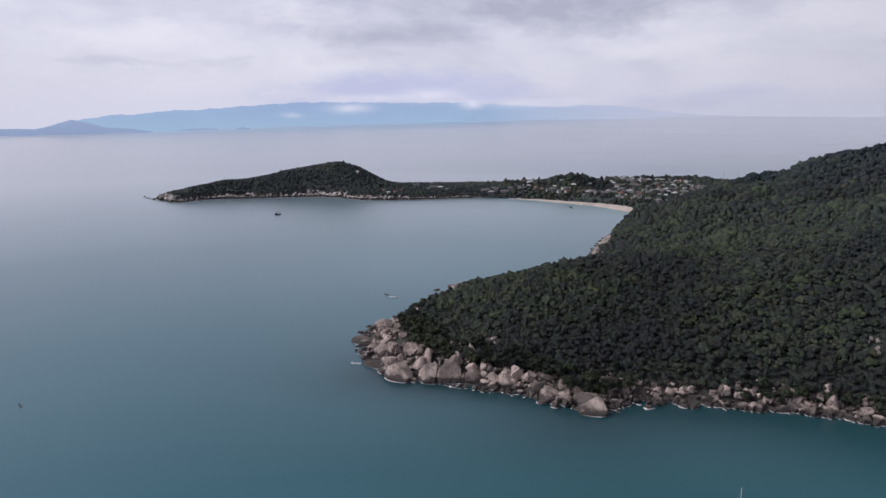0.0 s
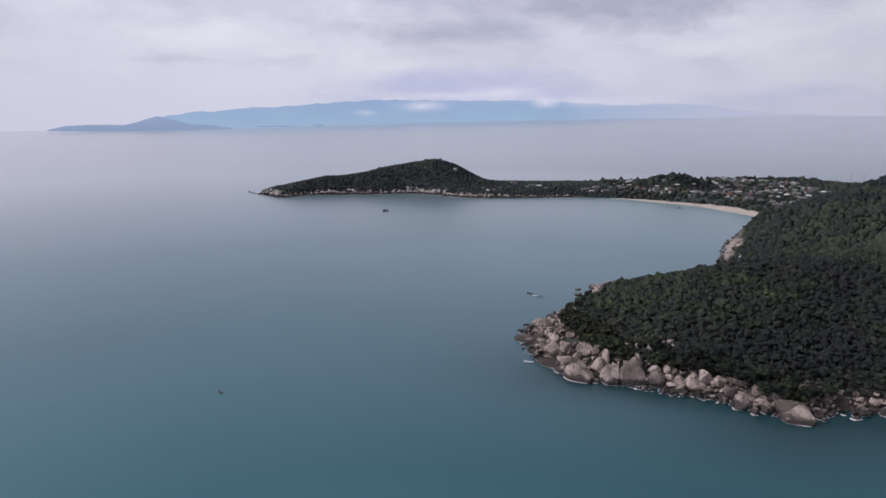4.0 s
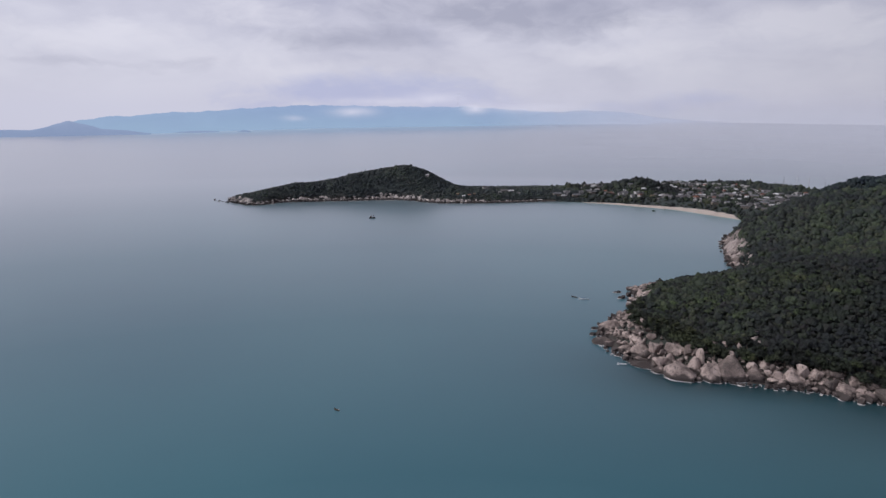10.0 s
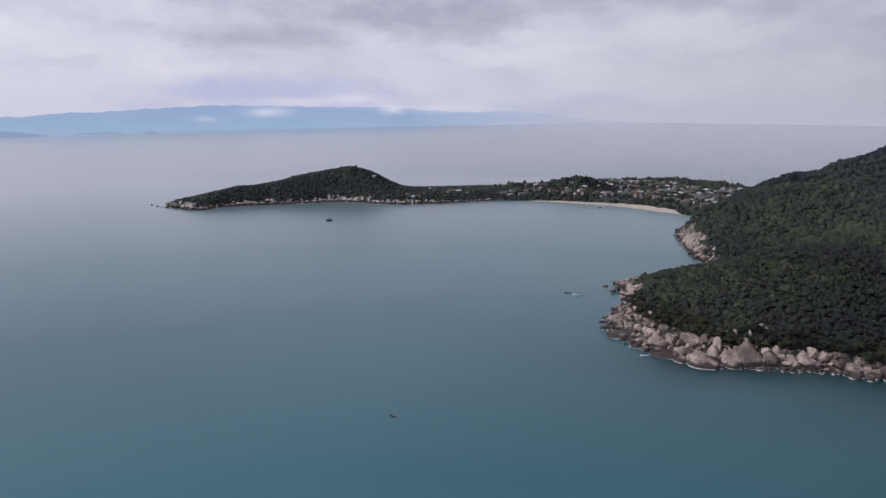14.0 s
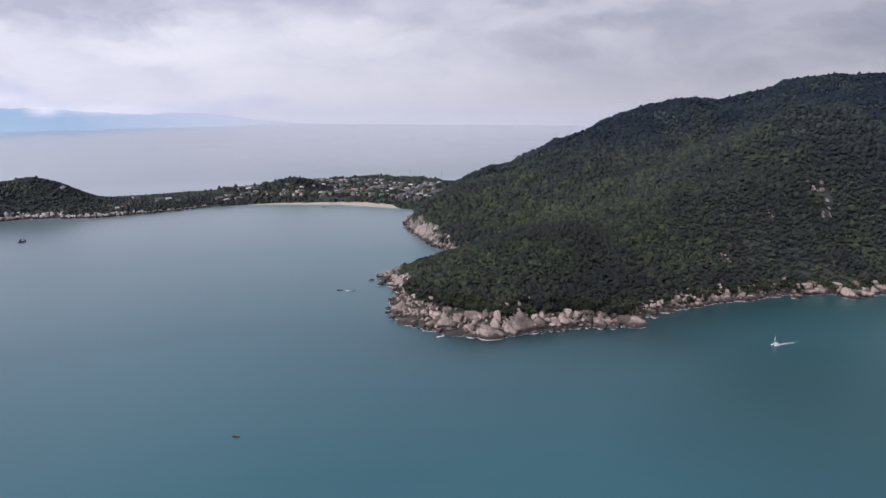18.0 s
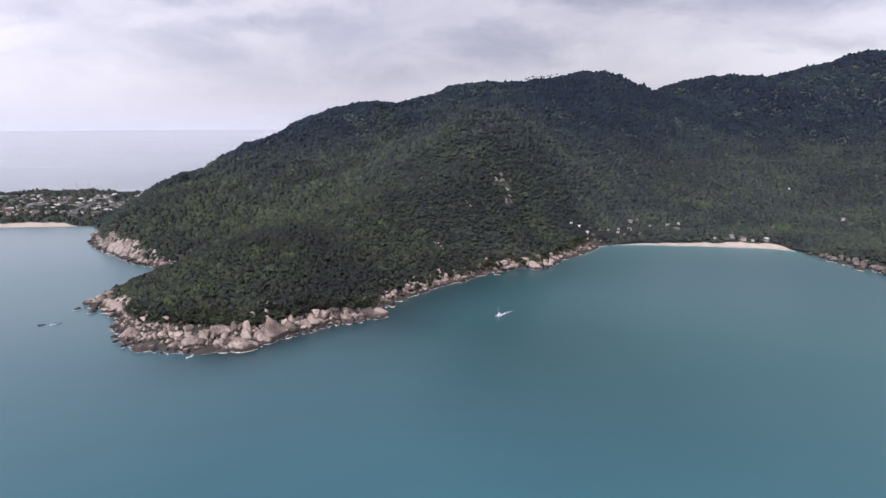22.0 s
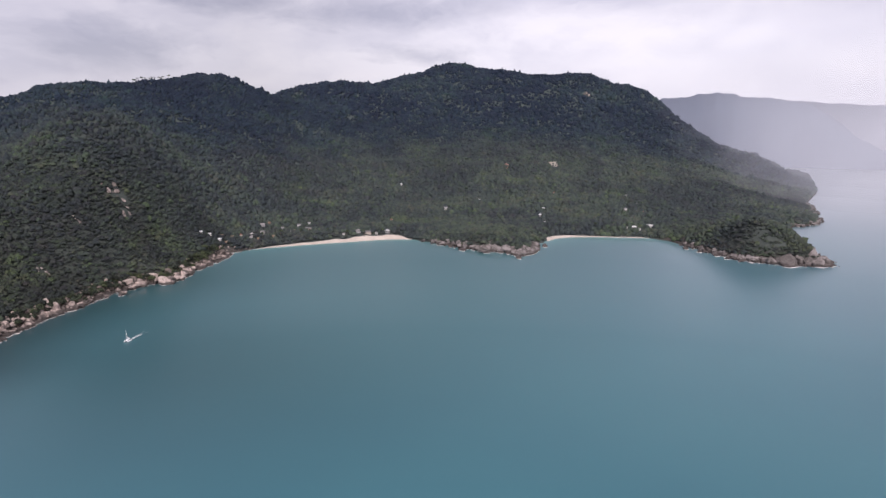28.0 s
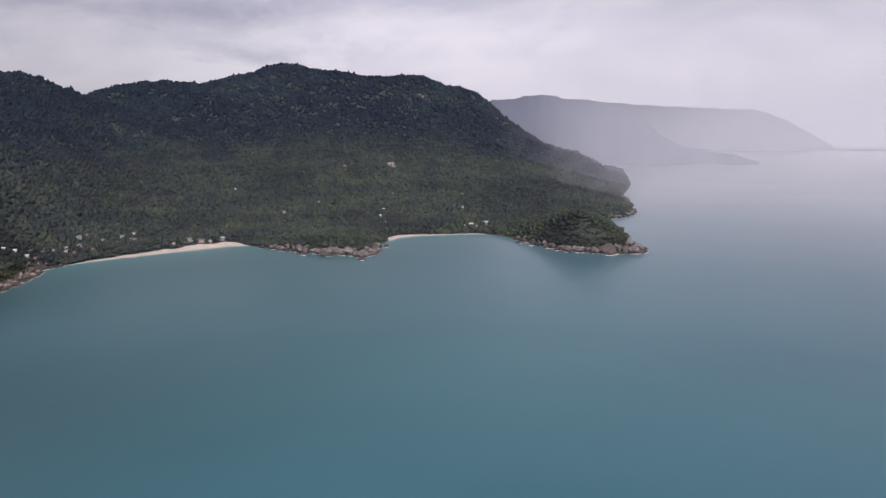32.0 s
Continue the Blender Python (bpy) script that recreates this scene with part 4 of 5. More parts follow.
rubble("shore_rocks", "tumbled granite rocks along the wooded shore",
       [(HEAD[0:4], 110, 30, 3.5, 10, 21), (HEAD[3:13], 800, 40, 1.8, 5.0, 22), (HEAD[9:] + SOUTH_SHORE[:4], 760, 19, 2.2, 7, 23), (SOUTH_SHORE, 700, 17, 2.8, 9, 24),
        (SOUTH_SHORE[3:7], 60, 16, 6, 14, 34), (SOUTH_SHORE[6:] + BAY_BEACH[:1], 260, 17, 1.6, 4, 35)])
rubble("cliff_rocks", "steep pale granite slabs below the wooded slope",
       [(CLIFFS[1:8], 300, 16, 2.5, 8, 25), (CLIFFS[5:], 70, 14, 3, 8, 26)])
rubble("point_rocks", "granite rocks round the small wooded points",
       [(POINT_TWO, 190, 14, 4, 12, 27), (POINT_TWO[2:6], 26, 12, 8, 13, 37), (POINT_THREE[:7], 260, 11, 3, 9, 28), (POINT_THREE[3:6], 18, 14, 8, 14, 38), (FAR_SHORE[:4], 120, 16, 4, 9, 29)], GREY_ROCK)
rubble("peninsula_rocks", "pale rocks along the foot of the peninsula",
       [(PENINSULA, 700, 10, 3, 7, 30), (PENINSULA[0:3], 60, 14, 5, 11, 31), ([(-668, 1500), (-645, 1468), (-612, 1440)], 22, 10, 2, 5, 33), (PENINSULA[3:8], 160, 16, 4, 9, 32)], PALE_ROCK)


def slab_face(name, label, specs, rock=ROCK):
    """Slabs leaning on the slope along a shore, largest round one place, as one face of rock."""
    rng = np.random.RandomState(19)
    vs, fs, n = [], [], 0
    for line, step, rows, middle, reach in specs:
        pts = spline(line, step)
        for i in range(1, len(pts) - 1):
            d = pts[i + 1] - pts[i - 1]
            d /= np.linalg.norm(d)
            for back, s in rows:
                s = s * rng.uniform(0.7, 1.2) * (0.6 + 0.5 * math.exp(-(math.hypot(pts[i][0] - middle[0], pts[i][1] - middle[1]) / reach) ** 2))
                x, y = pts[i] + np.array([-d[1], d[0]]) * (back + rng.uniform(-3, 3))
                turn, steep = uphill(x, y)
                m = np.array(pose(x, y, float(sample(ALT, x, y)) + s * 0.1, steep - 84, rng.uniform(-6, 6), turn + rng.uniform(-9, 9))
                             @ Matrix.Diagonal((s * rng.uniform(0.42, 0.7), s * 0.33, s * rng.uniform(0.55, 0.85), 1)))
                v, f = SHAPES[rng.randint(len(SHAPES))]
                vs.append(v @ m[:3, :3].T + m[:3, 3])
                fs.append(f + n)
                n += len(v)
    return tagged(new(name, mesh_np(name, np.vstack(vs), np.vstack(fs), rock, None, False)), label, "rocks", kind="stuff")


slab_face("peninsula_slabs", "pale rock slabs along the foot of the peninsula",
          [(PENINSULA[2:8], 12.0, ((4, 9), (9, 11)), (-250, 1480), 120)], PALE_ROCK)
slab_face("cliff_slabs", "steep streaked granite slabs under the wooded slope",
          [(CLIFFS[1:7], 9.0, ((5, 10), (12, 15), (21, 17)), (215, 930), 70), (HEAD[0:4], 8.0, ((5, 10), (13, 13)), (0, 690), 50)], CLIFF_ROCK)
slab_face("point_slabs", "grey granite slabs at the tips of the small points",
          [(POINT_THREE[1:7], 9.0, ((3, 9), (9, 20)), (372, -500), 55), (POINT_TWO[1:6], 9.0, ((3, 9), (9, 15)), (505, -125), 45)], GREY_ROCK)

# ---------------------------------------------------------------- forest
def crown_shape(seed, sub, knobs, floor):
    """The lumpy upper part of a tree crown, open below."""
    rng = np.random.RandomState(seed)
    v, f = ball(sub)
    k = rng.normal(0, 1, (knobs, 3))
    k[:, 2] = np.abs(k[:, 2]) * 0.9 - 0.1
    k /= np.linalg.norm(k, axis=1)[:, None]
    size = rng.uniform(0.2, 0.42, knobs)
    ang = np.arccos(np.clip(v @ k.T, -1, 1))
    r = 0.66 + (rng.uniform(0.22, 0.42, knobs) * np.exp(-(ang / size) ** 2)).max(1)
    v = v * (r * rng.uniform(0.79, 1.19, len(v)))[:, None]
    keep = (v[f][:, :, 2] > floor).all(1)
    f = f[keep]
    used, flat = np.unique(f, return_inverse=True)
    return v[used], flat.reshape(-1, 3)


MIDDLE = [crown_shape(120 + k, 2, 12, -0.25) for k in range(8)]
SIMPLE = [crown_shape(140 + k, 1, 6, -0.62) for k in range(8)]


def in_town(x, y):
    return (x > 150) & (x < 780 - 190 * (y > 1480)) & (y > 1225) & (y < 1740) & (np.hypot(x - 300, y - 1552) > 88)


# where houses stand: x, y, kind, turn
town_rng = np.random.RandomState(81)


def town_sites(count):
    sites = []
    for _ in range(9000):
        x, y = town_rng.uniform(165, 770), town_rng.uniform(1235, 1730)
        if not in_town(np.array(x), np.array(y)) or sample(DIST, x, y) < 52 or sample(ALT, x, y) > 34:
            continue
        if x > 560 and town_rng.uniform() < 0.4:
            continue
        if all(math.hypot(x - a, y - b) > 13.5 for a, b in sites):
            sites.append((x, y))
        if len(sites) == count:
            break
    return sites


PLOTS = [(x, y, town_rng.choice([1, 1, 1, 2, 4, 4, 4, 5, 5, 6, 7, 7]), town_rng.uniform(-40, 40)) for x, y in town_sites(212)]
# guesthouses on the peninsula and bungalows round the two small bays
PLOTS += [(x, y, k, 10) for x, y, k in ((-118, 1470, 7), (-104, 1478, 0), (-92, 1490, 3), (-130, 1482, 3), (-20, 1530, 5), (-5, 1520, 4), (-32, 1512, 7), (10, 1505, 7), (95, 1500, 5), (118, 1508, 2),
                                        (138, 1500, 5), (152, 1512, 1), (108, 1492, 4), (-60, 1560, 2), (-195, 1560, 7), (270, 1530, 1), (330, 1515, 7), (290, 1500, 4), (250, 1510, 7))]
PLOTS += [(x, y, k, 90 + town_rng.uniform(-25, 25)) for x, y, k in ((583, 318, 7), (590, 310, 3), (604, 318, 3), (576, 330, 7), (620, 306, 3), (654, 282, 7), (667, 266, 1), (654, 247, 3), (705, 194, 5), (712, 186, 7),
                                                                   (676, 134, 7), (687, 110, 4), (685, 94, 5), (686, 79, 7), (690, 60, 4), (640, 296, 0), (690, 215, 3), (720, 150, 0),
                                                                   (642, 281, 7), (641, 270, 3), (699, 271, 4), (706, 239, 7), (677, 222, 7), (724, 212, 1), (742, 197, 7), (558, 339, 7), (782, 50, 0), (716, 262, 3), (674, 268, 7))]
PLOTS += [(x, y, k, 90 + town_rng.uniform(-25, 25)) for x, y, k in ((800, -405, 1), (777, -433, 6), (690, -380, 0), (694, -398, 3), (845, -444, 7), (784, -233, 4), (730, -226, 7), (904, -136, 7), (660, -356, 7),
                                                                   (655, -366, 4), (650, -392, 2), (860, -60, 1), (940, -300, 0), (1010, 20, 7), (760, -330, 3), (830, -250, 7), (747, -404, 0), (858, -429, 7), (896, -442, 1), (874, -287, 7), (648, -372, 7))]


def bank(x, y):
    """How far the wood stays back from the water."""
    return 12.5 - 2 * (y < 0) + 34 * np.exp(-((x + 12) ** 2 + (y - 546) ** 2) / 68.0 ** 2) + 7 * np.exp(-((x - 70) ** 2 + (y - 450) ** 2) / 70.0 ** 2) + 6 * np.exp(-((x - 530) ** 2 + (y - 305) ** 2) / 75.0 ** 2) + 9 * np.exp(-((x - 225) ** 2 + (y - 940) ** 2) / 85.0 ** 2) + 7 * np.exp(-((x - 375) ** 2 + (y + 505) ** 2) / 40.0 ** 2) + 4 * np.exp(-((x - 510) ** 2 + (y + 125) ** 2) / 40.0 ** 2)


def beyond(points, x, y):
    """How far plan points lie to the inland side of a line drawn from north to south."""
    line = spline(points, 60.0)
    p = np.stack([x, y], 1)
    i = ((p[:, None] - line[None, :-1]) ** 2).sum(2).argmin(1)
    d = line[i + 1] - line[i]
    return (d[:, 0] * (y - line[i, 1]) - d[:, 1] * (x - line[i, 0])) / np.linalg.norm(d, axis=1)


# the lower edge of the painted blue distance tint on the main ridge, drawn to fit the camera's view
AERIAL_EDGE = [(380, 1080), (467, 1034), (534, 994), (603, 923), (657, 852), (745, 814), (812, 771), (905, 712), (925, 640), (880, 560), (880, 470), (949, 380), (1060, 290), (1200, 200), (1300, 20), (1330, -150),
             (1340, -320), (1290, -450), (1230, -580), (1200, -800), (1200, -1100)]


def scatter(near, far, space, seed):
    """Plan places of trees whose distance from the open bay lies between near and far."""
    rng = np.random.RandomState(seed)
    x, y = np.meshgrid(np.arange(-660, 2120, space), np.arange(-1420, 1740, space))
    x = (x + (np.arange(x.shape[0]) % 2)[:, None] * space / 2).ravel()
    y = y.ravel()
    x, y = x + rng.uniform(-0.42, 0.42, len(x)) * space, y + rng.uniform(-0.42, 0.42, len(x)) * space
    away = np.hypot(x - np.clip(x, -465, 0), y - 50)
    d = sample(DIST, x, y)
    keep = (away >= near) & (away < far) & (d > 4)
    x, y, d = x[keep], y[keep], d[keep]
    s = sample(SAND, x, y)
    keep = (d > np.minimum(bank(x, y), 60)) | ((s > 0.02) & (d > 5))
    keep &= ~on_sand(x, y)
    keep &= ~(in_town(x, y) & (rng.uniform(0, 1, len(x)) < 0.6))
    for row in CRAGS:
        keep &= np.hypot(x - row[0], y - row[1] + 2) > row[2] * 0.55
    for row in PLOTS:  # trees cleared on the seaward side of each house, which faces the camera
        keep &= np.hypot(x - row[0] + 5.0 * (row[1] < 1000), y - row[1] + 3.0 * (row[1] > 1000)) > 5.0
    x, y = x[keep], y[keep]
    keep = (beyond([r[:2] for r in BACK_RIDGE[3:] + SUMMITS], x, y) < 240) | (x < 700)
    x, y = x[keep], y[keep]
    return x, y, sample(ALT, x, y), rng


def canopy(name, label, shapes, near, far, space, seed, low, high, flat, mat, scrub=False):
    """A stretch of closed forest as one mesh of separate crowns."""
    x, y, z, rng = scatter(near, far, space, seed)
    keep = ((y > 1300) & (x < 150)) == scrub
    x, y, z = x[keep], y[keep], z[keep]
    vs, fs, tones, kinds, sorts, tall, n = [], [], [], [], [], [], 0
    species = np.random.RandomState(seed + 7).uniform(0, 1, len(x))
    pick = rng.randint(0, len(shapes), len(x))
    rad = space * np.clip(low * np.exp(rng.normal(0, 0.38, len(x))), 0.42, high) * (1 + 0.25 * lumps(np.stack([x, y], 1), 60, 8))
    # lit nose and shaded south flank of the headland put into the tone
    tone = np.clip(0.48 + 0.19 * rng.normal(0, 1, len(x)) + 0.22 * lumps(np.stack([x, y], 1), 130, 9) + 0.22 * np.exp(-((x - 930) ** 2 + (y + 140) ** 2) / 330.0 ** 2) + 0.15 * np.exp(-((x - 10) ** 2 + (y - 610) ** 2) / 120.0 ** 2)
                   - 0.2 * np.exp(-((x - 140) ** 2 + (y - 510) ** 2) / 160.0 ** 2), 0, 1)
    # how much of the painted distance tint each crown takes
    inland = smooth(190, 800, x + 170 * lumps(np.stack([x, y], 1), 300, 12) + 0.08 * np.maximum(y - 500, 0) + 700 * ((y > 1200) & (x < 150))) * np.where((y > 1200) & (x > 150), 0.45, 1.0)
    ridge = smooth(-110, 110, beyond(AERIAL_EDGE, x, y) + 80 * lumps(np.stack([x, y], 1), 160, 14)) * (y < 1200)
    turn = rng.uniform(0, 6.28, len(x))
    high_ = rad * rng.uniform(0.8, 1.15, len(x)) * (0.7 if scrub else 1)
    stem = np.clip(1.3 + 0.5 * max(0, 6 - space) + 0.6 * rng.normal(0, 1, len(x)), 0.0, 4.0)
    for k, (v, f) in enumerate(shapes):
        i = np.where(pick == k)[0]
        c, s = np.cos(turn[i])[:, None], np.sin(turn[i])[:, None]
        px = (v[None, :, 0] * c - v[None, :, 1] * s) * rad[i, None] + x[i, None]
        py = (v[None, :, 0] * s + v[None, :, 1] * c) * rad[i, None] + y[i, None]
        pz = v[None, :, 2] * high_[i, None] + z[i, None] + stem[i, None]
        vs.append(np.stack([px, py, pz], -1).reshape(-1, 3))
        fs.append((f[None] + (np.arange(len(i)) * len(v))[:, None, None] + n).reshape(-1, 3))
        tones.append(np.repeat(tone[i], len(v)))
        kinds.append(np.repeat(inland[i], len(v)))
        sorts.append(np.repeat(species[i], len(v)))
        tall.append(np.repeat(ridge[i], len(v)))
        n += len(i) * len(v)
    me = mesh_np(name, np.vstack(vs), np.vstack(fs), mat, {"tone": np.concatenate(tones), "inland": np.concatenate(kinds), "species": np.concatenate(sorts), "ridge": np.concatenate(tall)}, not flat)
    return tagged(new(name, me), label, "forest", kind="stuff")


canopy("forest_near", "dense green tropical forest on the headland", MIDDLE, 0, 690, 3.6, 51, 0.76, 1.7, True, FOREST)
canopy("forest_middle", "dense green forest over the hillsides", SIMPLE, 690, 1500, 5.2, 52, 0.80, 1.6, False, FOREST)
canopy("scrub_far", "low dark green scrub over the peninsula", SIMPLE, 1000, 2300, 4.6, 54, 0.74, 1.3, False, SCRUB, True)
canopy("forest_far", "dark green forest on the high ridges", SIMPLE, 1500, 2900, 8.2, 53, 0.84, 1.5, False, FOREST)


# ---------------------------------------------------------------- single trees along the wood's edge
def tree(seed):
    """A broad-leaved tree: bent trunk with limbs, and a crown of separate leafy clumps."""
    rng = np.random.RandomState(seed)
    base = new("tree")
    bm = bmesh.new()
    top = Vector((rng.uniform(-0.8, 0.8), rng.uniform(-0.8, 0.8), 5.0))
    rod((0, 0, -1.5), top * 0.5 + Vector((0.3, 0, 0)), 0.38, 0.28, 7, bm)
    rod(top * 0.5 + Vector((0.3, 0, 0)), top, 0.28, 0.2, 7, bm)
    clumps = []
    for k in range(6):
        a = k * 1.05 + rng.uniform(-0.3, 0.3)
        reach = rng.uniform(1.4, 2.8) if k else 0.3
        tip = top + Vector((math.cos(a) * reach, math.sin(a) * reach, rng.uniform(0.2, 2.0) + (1.2 if k == 0 else 0)))
        rod(top * 0.9, tip, 0.16, 0.06, 6, bm)
        clumps.append((tip, rng.uniform(1.5, 2.3)))
    part("trunk", bm, BARK, base, "grey-brown trunk with forking limbs")
    vs, fs, n = [], [], 0
    for tip, r in clumps:
        v, f = crown_shape(rng.randint(9999), 2, 10, -0.75)
        vs.append(v * (r, r, r * 0.8) + np.array(tip))
        fs.append(f + n)
        n += len(v)
        m = 26
        d = rng.normal(0, 1, (m, 3))
        d /= np.linalg.norm(d, axis=1)[:, None]
        mid = np.array(tip) + d * r * rng.uniform(0.8, 1.12, (m, 1))
        e1, e2 = rng.normal(0, 0.33, (m, 3)), rng.normal(0, 0.33, (m, 3))
        leaf = np.stack([mid - e1, mid + e2, mid + e1, mid - e2], 1).reshape(-1, 3)
        vs.append(leaf)
        q = np.arange(m)[:, None] * 4 + n
        fs.append(np.vstack([q + [0, 1, 2], q + [0, 2, 3]]))
        n += 4 * m
    crown = new("crown", mesh_np("crown", np.vstack(vs), np.vstack(fs), LEAVES, None, False))
    crown.parent = base
    return tagged(base, "broad-leaved tree with an uneven green crown above the rocks", "tree", "trees along the shore")


TREES = [tree(300 + k) for k in range(6)]


def tree_line(line, count, back, spread, seed):
    pts = spline(line, 5.0)
    rng = np.random.RandomState(seed)
    out = []
    for i in np.linspace(1, len(pts) - 2, count).astype(int):
        d = pts[i + 1] - pts[i - 1]
        d /= np.linalg.norm(d)
        side, off, more = np.array([-d[1], d[0]]), 4.0, back + rng.uniform(-spread, spread)
        while off < 75 and float(sample(DIST, *(pts[i] + side * off))) < float(bank(*(pts[i] + side * off))) + more:
            off += 1.5
        p = pts[i] + side * off + rng.uniform(-1.5, 1.5, 2)
        out.append((p[0], p[1], rng.uniform(0.75, 1.35), rng.uniform(0, 360)))
    return out


STANDS = tree_line(HEAD[3:], 95, -1, 4, 61) + tree_line(SOUTH_SHORE, 100, -2, 4, 62) + tree_line(HEAD[5:], 45, 8, 5, 63)
for k, (x, y, s, a) in enumerate(STANDS):
    m = pose(x, y, float(sample(ALT, x, y)) - 0.3, 0, 0, a) @ Matrix.Scale(s, 4)
    if k < len(TREES):
        TREES[k].matrix_world = m
    else:
        one = copy_thing(TREES[k % len(TREES)], m)
        one.matrix_basis = m


def palm(seed):
    """A coconut palm: thin bent stem and arched feathered fronds."""
    rng = np.random.RandomState(seed)
    base = new("palm_tree")
    bm = bmesh.new()
    last = Vector((0, 0, -0.5))
    lean = Vector((rng.uniform(-1, 1), rng.uniform(-1, 1), 0)) * 0.35
    for k in range(1, 6):
        nxt = Vector((lean.x * k * k / 5, lean.y * k * k / 5, 2.2 * k))
        rod(last, nxt, 0.26 - 0.02 * k, 0.24 - 0.02 * k, 6, bm)
        last = nxt
    part("trunk", bm, BARK, base, "slender grey palm stem")
    for k in range(9):
        a = k * 0.7 + rng.uniform(-0.2, 0.2)
        rise = rng.uniform(0.1, 0.9)
        bm = bmesh.new()
        rows = []
        for j in range(6):
            u = j / 5
            c = last + Vector((math.cos(a), math.sin(a), 0)) * (3.6 * u) + Vector((0, 0, rise * 2.2 * u - 3.0 * u * u))
            w = 0.62 * math.sin(math.pi * (0.12 + 0.86 * u)) + 0.05
            s = Vector((-math.sin(a), math.cos(a), 0)) * w
            rows.append((bm.verts.new(c - s - Vector((0, 0, w * 0.5))), bm.verts.new(c), bm.verts.new(c + s - Vector((0, 0, w * 0.5)))))
        for p, q in zip(rows, rows[1:]):
            bm.faces.new((p[0], p[1], q[1], q[0]))
            bm.faces.new((p[1], p[2], q[2], q[1]))
        part("frond", bm, PALM, base)
    return tagged(base, "tall coconut palm with drooping green fronds", "palm", "coconut palms")


PALMS = [palm(400 + k) for k in range(3)]
palm_rng = np.random.RandomState(71)
GROVES = [(1250 + 5.0 * k, 640 - 5.4 * k + palm_rng.uniform(-4, 4), 1.15) for k in range(13)]
GROVES += [(x, y, 1.1) for x, y in ((668, 128), (672, 100), (640, 262), (652, 236), (662, 205), (675, 160), (682, 70), (690, 40), (668, -230), (672, -262), (662, -330), (668, -300), (640, -372))]
GROVES += [(palm_rng.uniform(200, 480), palm_rng.uniform(1300, 1480), 1.2) for _ in range(26)]
for k, (x, y, s) in enumerate(GROVES):
    m = pose(x, y, float(sample(ALT, x, y)) - 0.2, 0, 0, palm_rng.uniform(0, 360)) @ Matrix.Scale(s * palm_rng.uniform(0.85, 1.15), 4)
    one = PALMS[k] if k < len(PALMS) else copy_thing(PALMS[k % 3], m)
    one.matrix_basis = m

# ---------------------------------------------------------------- houses
def house(wide, deep, storeys, roof, wall_mat, roof_mat, label):
    """A small island house or guesthouse block: walls, eaves roof or flat roof with parapet, windows and door."""
    base = new("house")
    high = 3.0 * storeys + 0.4
    x, y = wide / 2, deep / 2
    part("wall", box(-x, -y, -2.5, x, y, high), wall_mat, base)
    bm = bmesh.new()
    if roof == "flat":
        box(-x - 0.4, -y - 0.4, high, x + 0.4, y + 0.4, high + 0.35, bm)
        for c in ((-x - 0.4, -y - 0.4, x + 0.4, -y - 0.1), (-x - 0.4, y + 0.1, x + 0.4, y + 0.4), (-x - 0.4, -y - 0.1, -x - 0.1, y + 0.1), (x + 0.1, -y - 0.1, x + 0.4, y + 0.1)):
            box(c[0], c[1], high + 0.35, c[2], c[3], high + 1.0, bm)
        box(-x * 0.3, -y * 0.3, high + 0.35, x * 0.2, y * 0.3, high + 2.4, bm)
    else:
        over, rise = 1.1, min(wide, deep) * 0.32
        cut = 0.0 if roof == "gable" else min(wide, deep) / 2
        low = [bm.verts.new(c) for c in ((-x - over, -y - over, high - 0.3), (x + over, -y - over, high - 0.3), (x + over, y + over, high - 0.3), (-x - over, y + over, high - 0.3))]
        top = [bm.verts.new((-x - over + cut, 0, high + rise)), bm.verts.new((x + over - cut, 0, high + rise))]
        for f in ((low[0], low[1], top[1], top[0]), (low[2], low[3], top[0], top[1]), (low[1], low[2], top[1]), (low[3], low[0], top[0]), (low[3], low[2], low[1], low[0])):
            bm.faces.new(f)
    part("roof", bm, roof_mat, base)
    n = max(2, int(wide / 3.2))
    for s in range(storeys):
        for k in range(n):
            u = -x + wide * (k + 0.5) / n
            if s == 0 and k == n // 2:
                part("door", box(u - 0.5, -y - 0.06, 0.0, u + 0.5, -y + 0.02, 2.1), WALLS[3], base)
            else:
                part("window", box(u - 0.7, -y - 0.05, 3 * s + 0.9, u + 0.7, -y + 0.02, 3 * s + 2.3), GLASS, base)
    if storeys > 1:
        part("balcony", box(-x, -y - 1.3, 2.9, x, -y - 0.06, 3.1), wall_mat, base)
    return tagged(base, label, "house", "island houses")


HOUSES = [house(9, 7, 1, "hip", WALLS[1], ROOFS[1], "single-storey cream house with a brown tiled hip roof"),
          house(12, 8, 2, "gable", WALLS[0], ROOFS[0], "two-storey white house with a grey sheet roof"),
          house(18, 10, 3, "flat", WALLS[0], ROOFS[2], "three-storey white guesthouse with a flat roof"),
          house(7, 6, 1, "gable", WALLS[3], ROOFS[3], "timber bungalow with a thatched gable roof"),
          house(15, 9, 2, "hip", WALLS[2], ROOFS[2], "two-storey grey house with a pale hip roof"),
          house(22, 9, 2, "gable", WALLS[1], ROOFS[0], "long cream building with a grey sheet roof"),
          house(10, 9, 2, "hip", WALLS[0], ROOFS[1], "two-storey white house with a brown hip roof"),
          house(8, 6, 1, "gable", WALLS[0], ROOFS[2], "small white bungalow with a pale gable roof")]
for k, (x, y, kind, turn) in enumerate(PLOTS):
    m = pose(x, y, float(sample(ALT, x, y)) + 0.4, 0, 0, turn)
    copy_thing(HOUSES[kind], m @ Matrix.Scale(0.55 if y < 1000 else 0.75, 4)).matrix_basis = m @ Matrix.Scale(0.55 if y < 1000 else 0.75, 4)
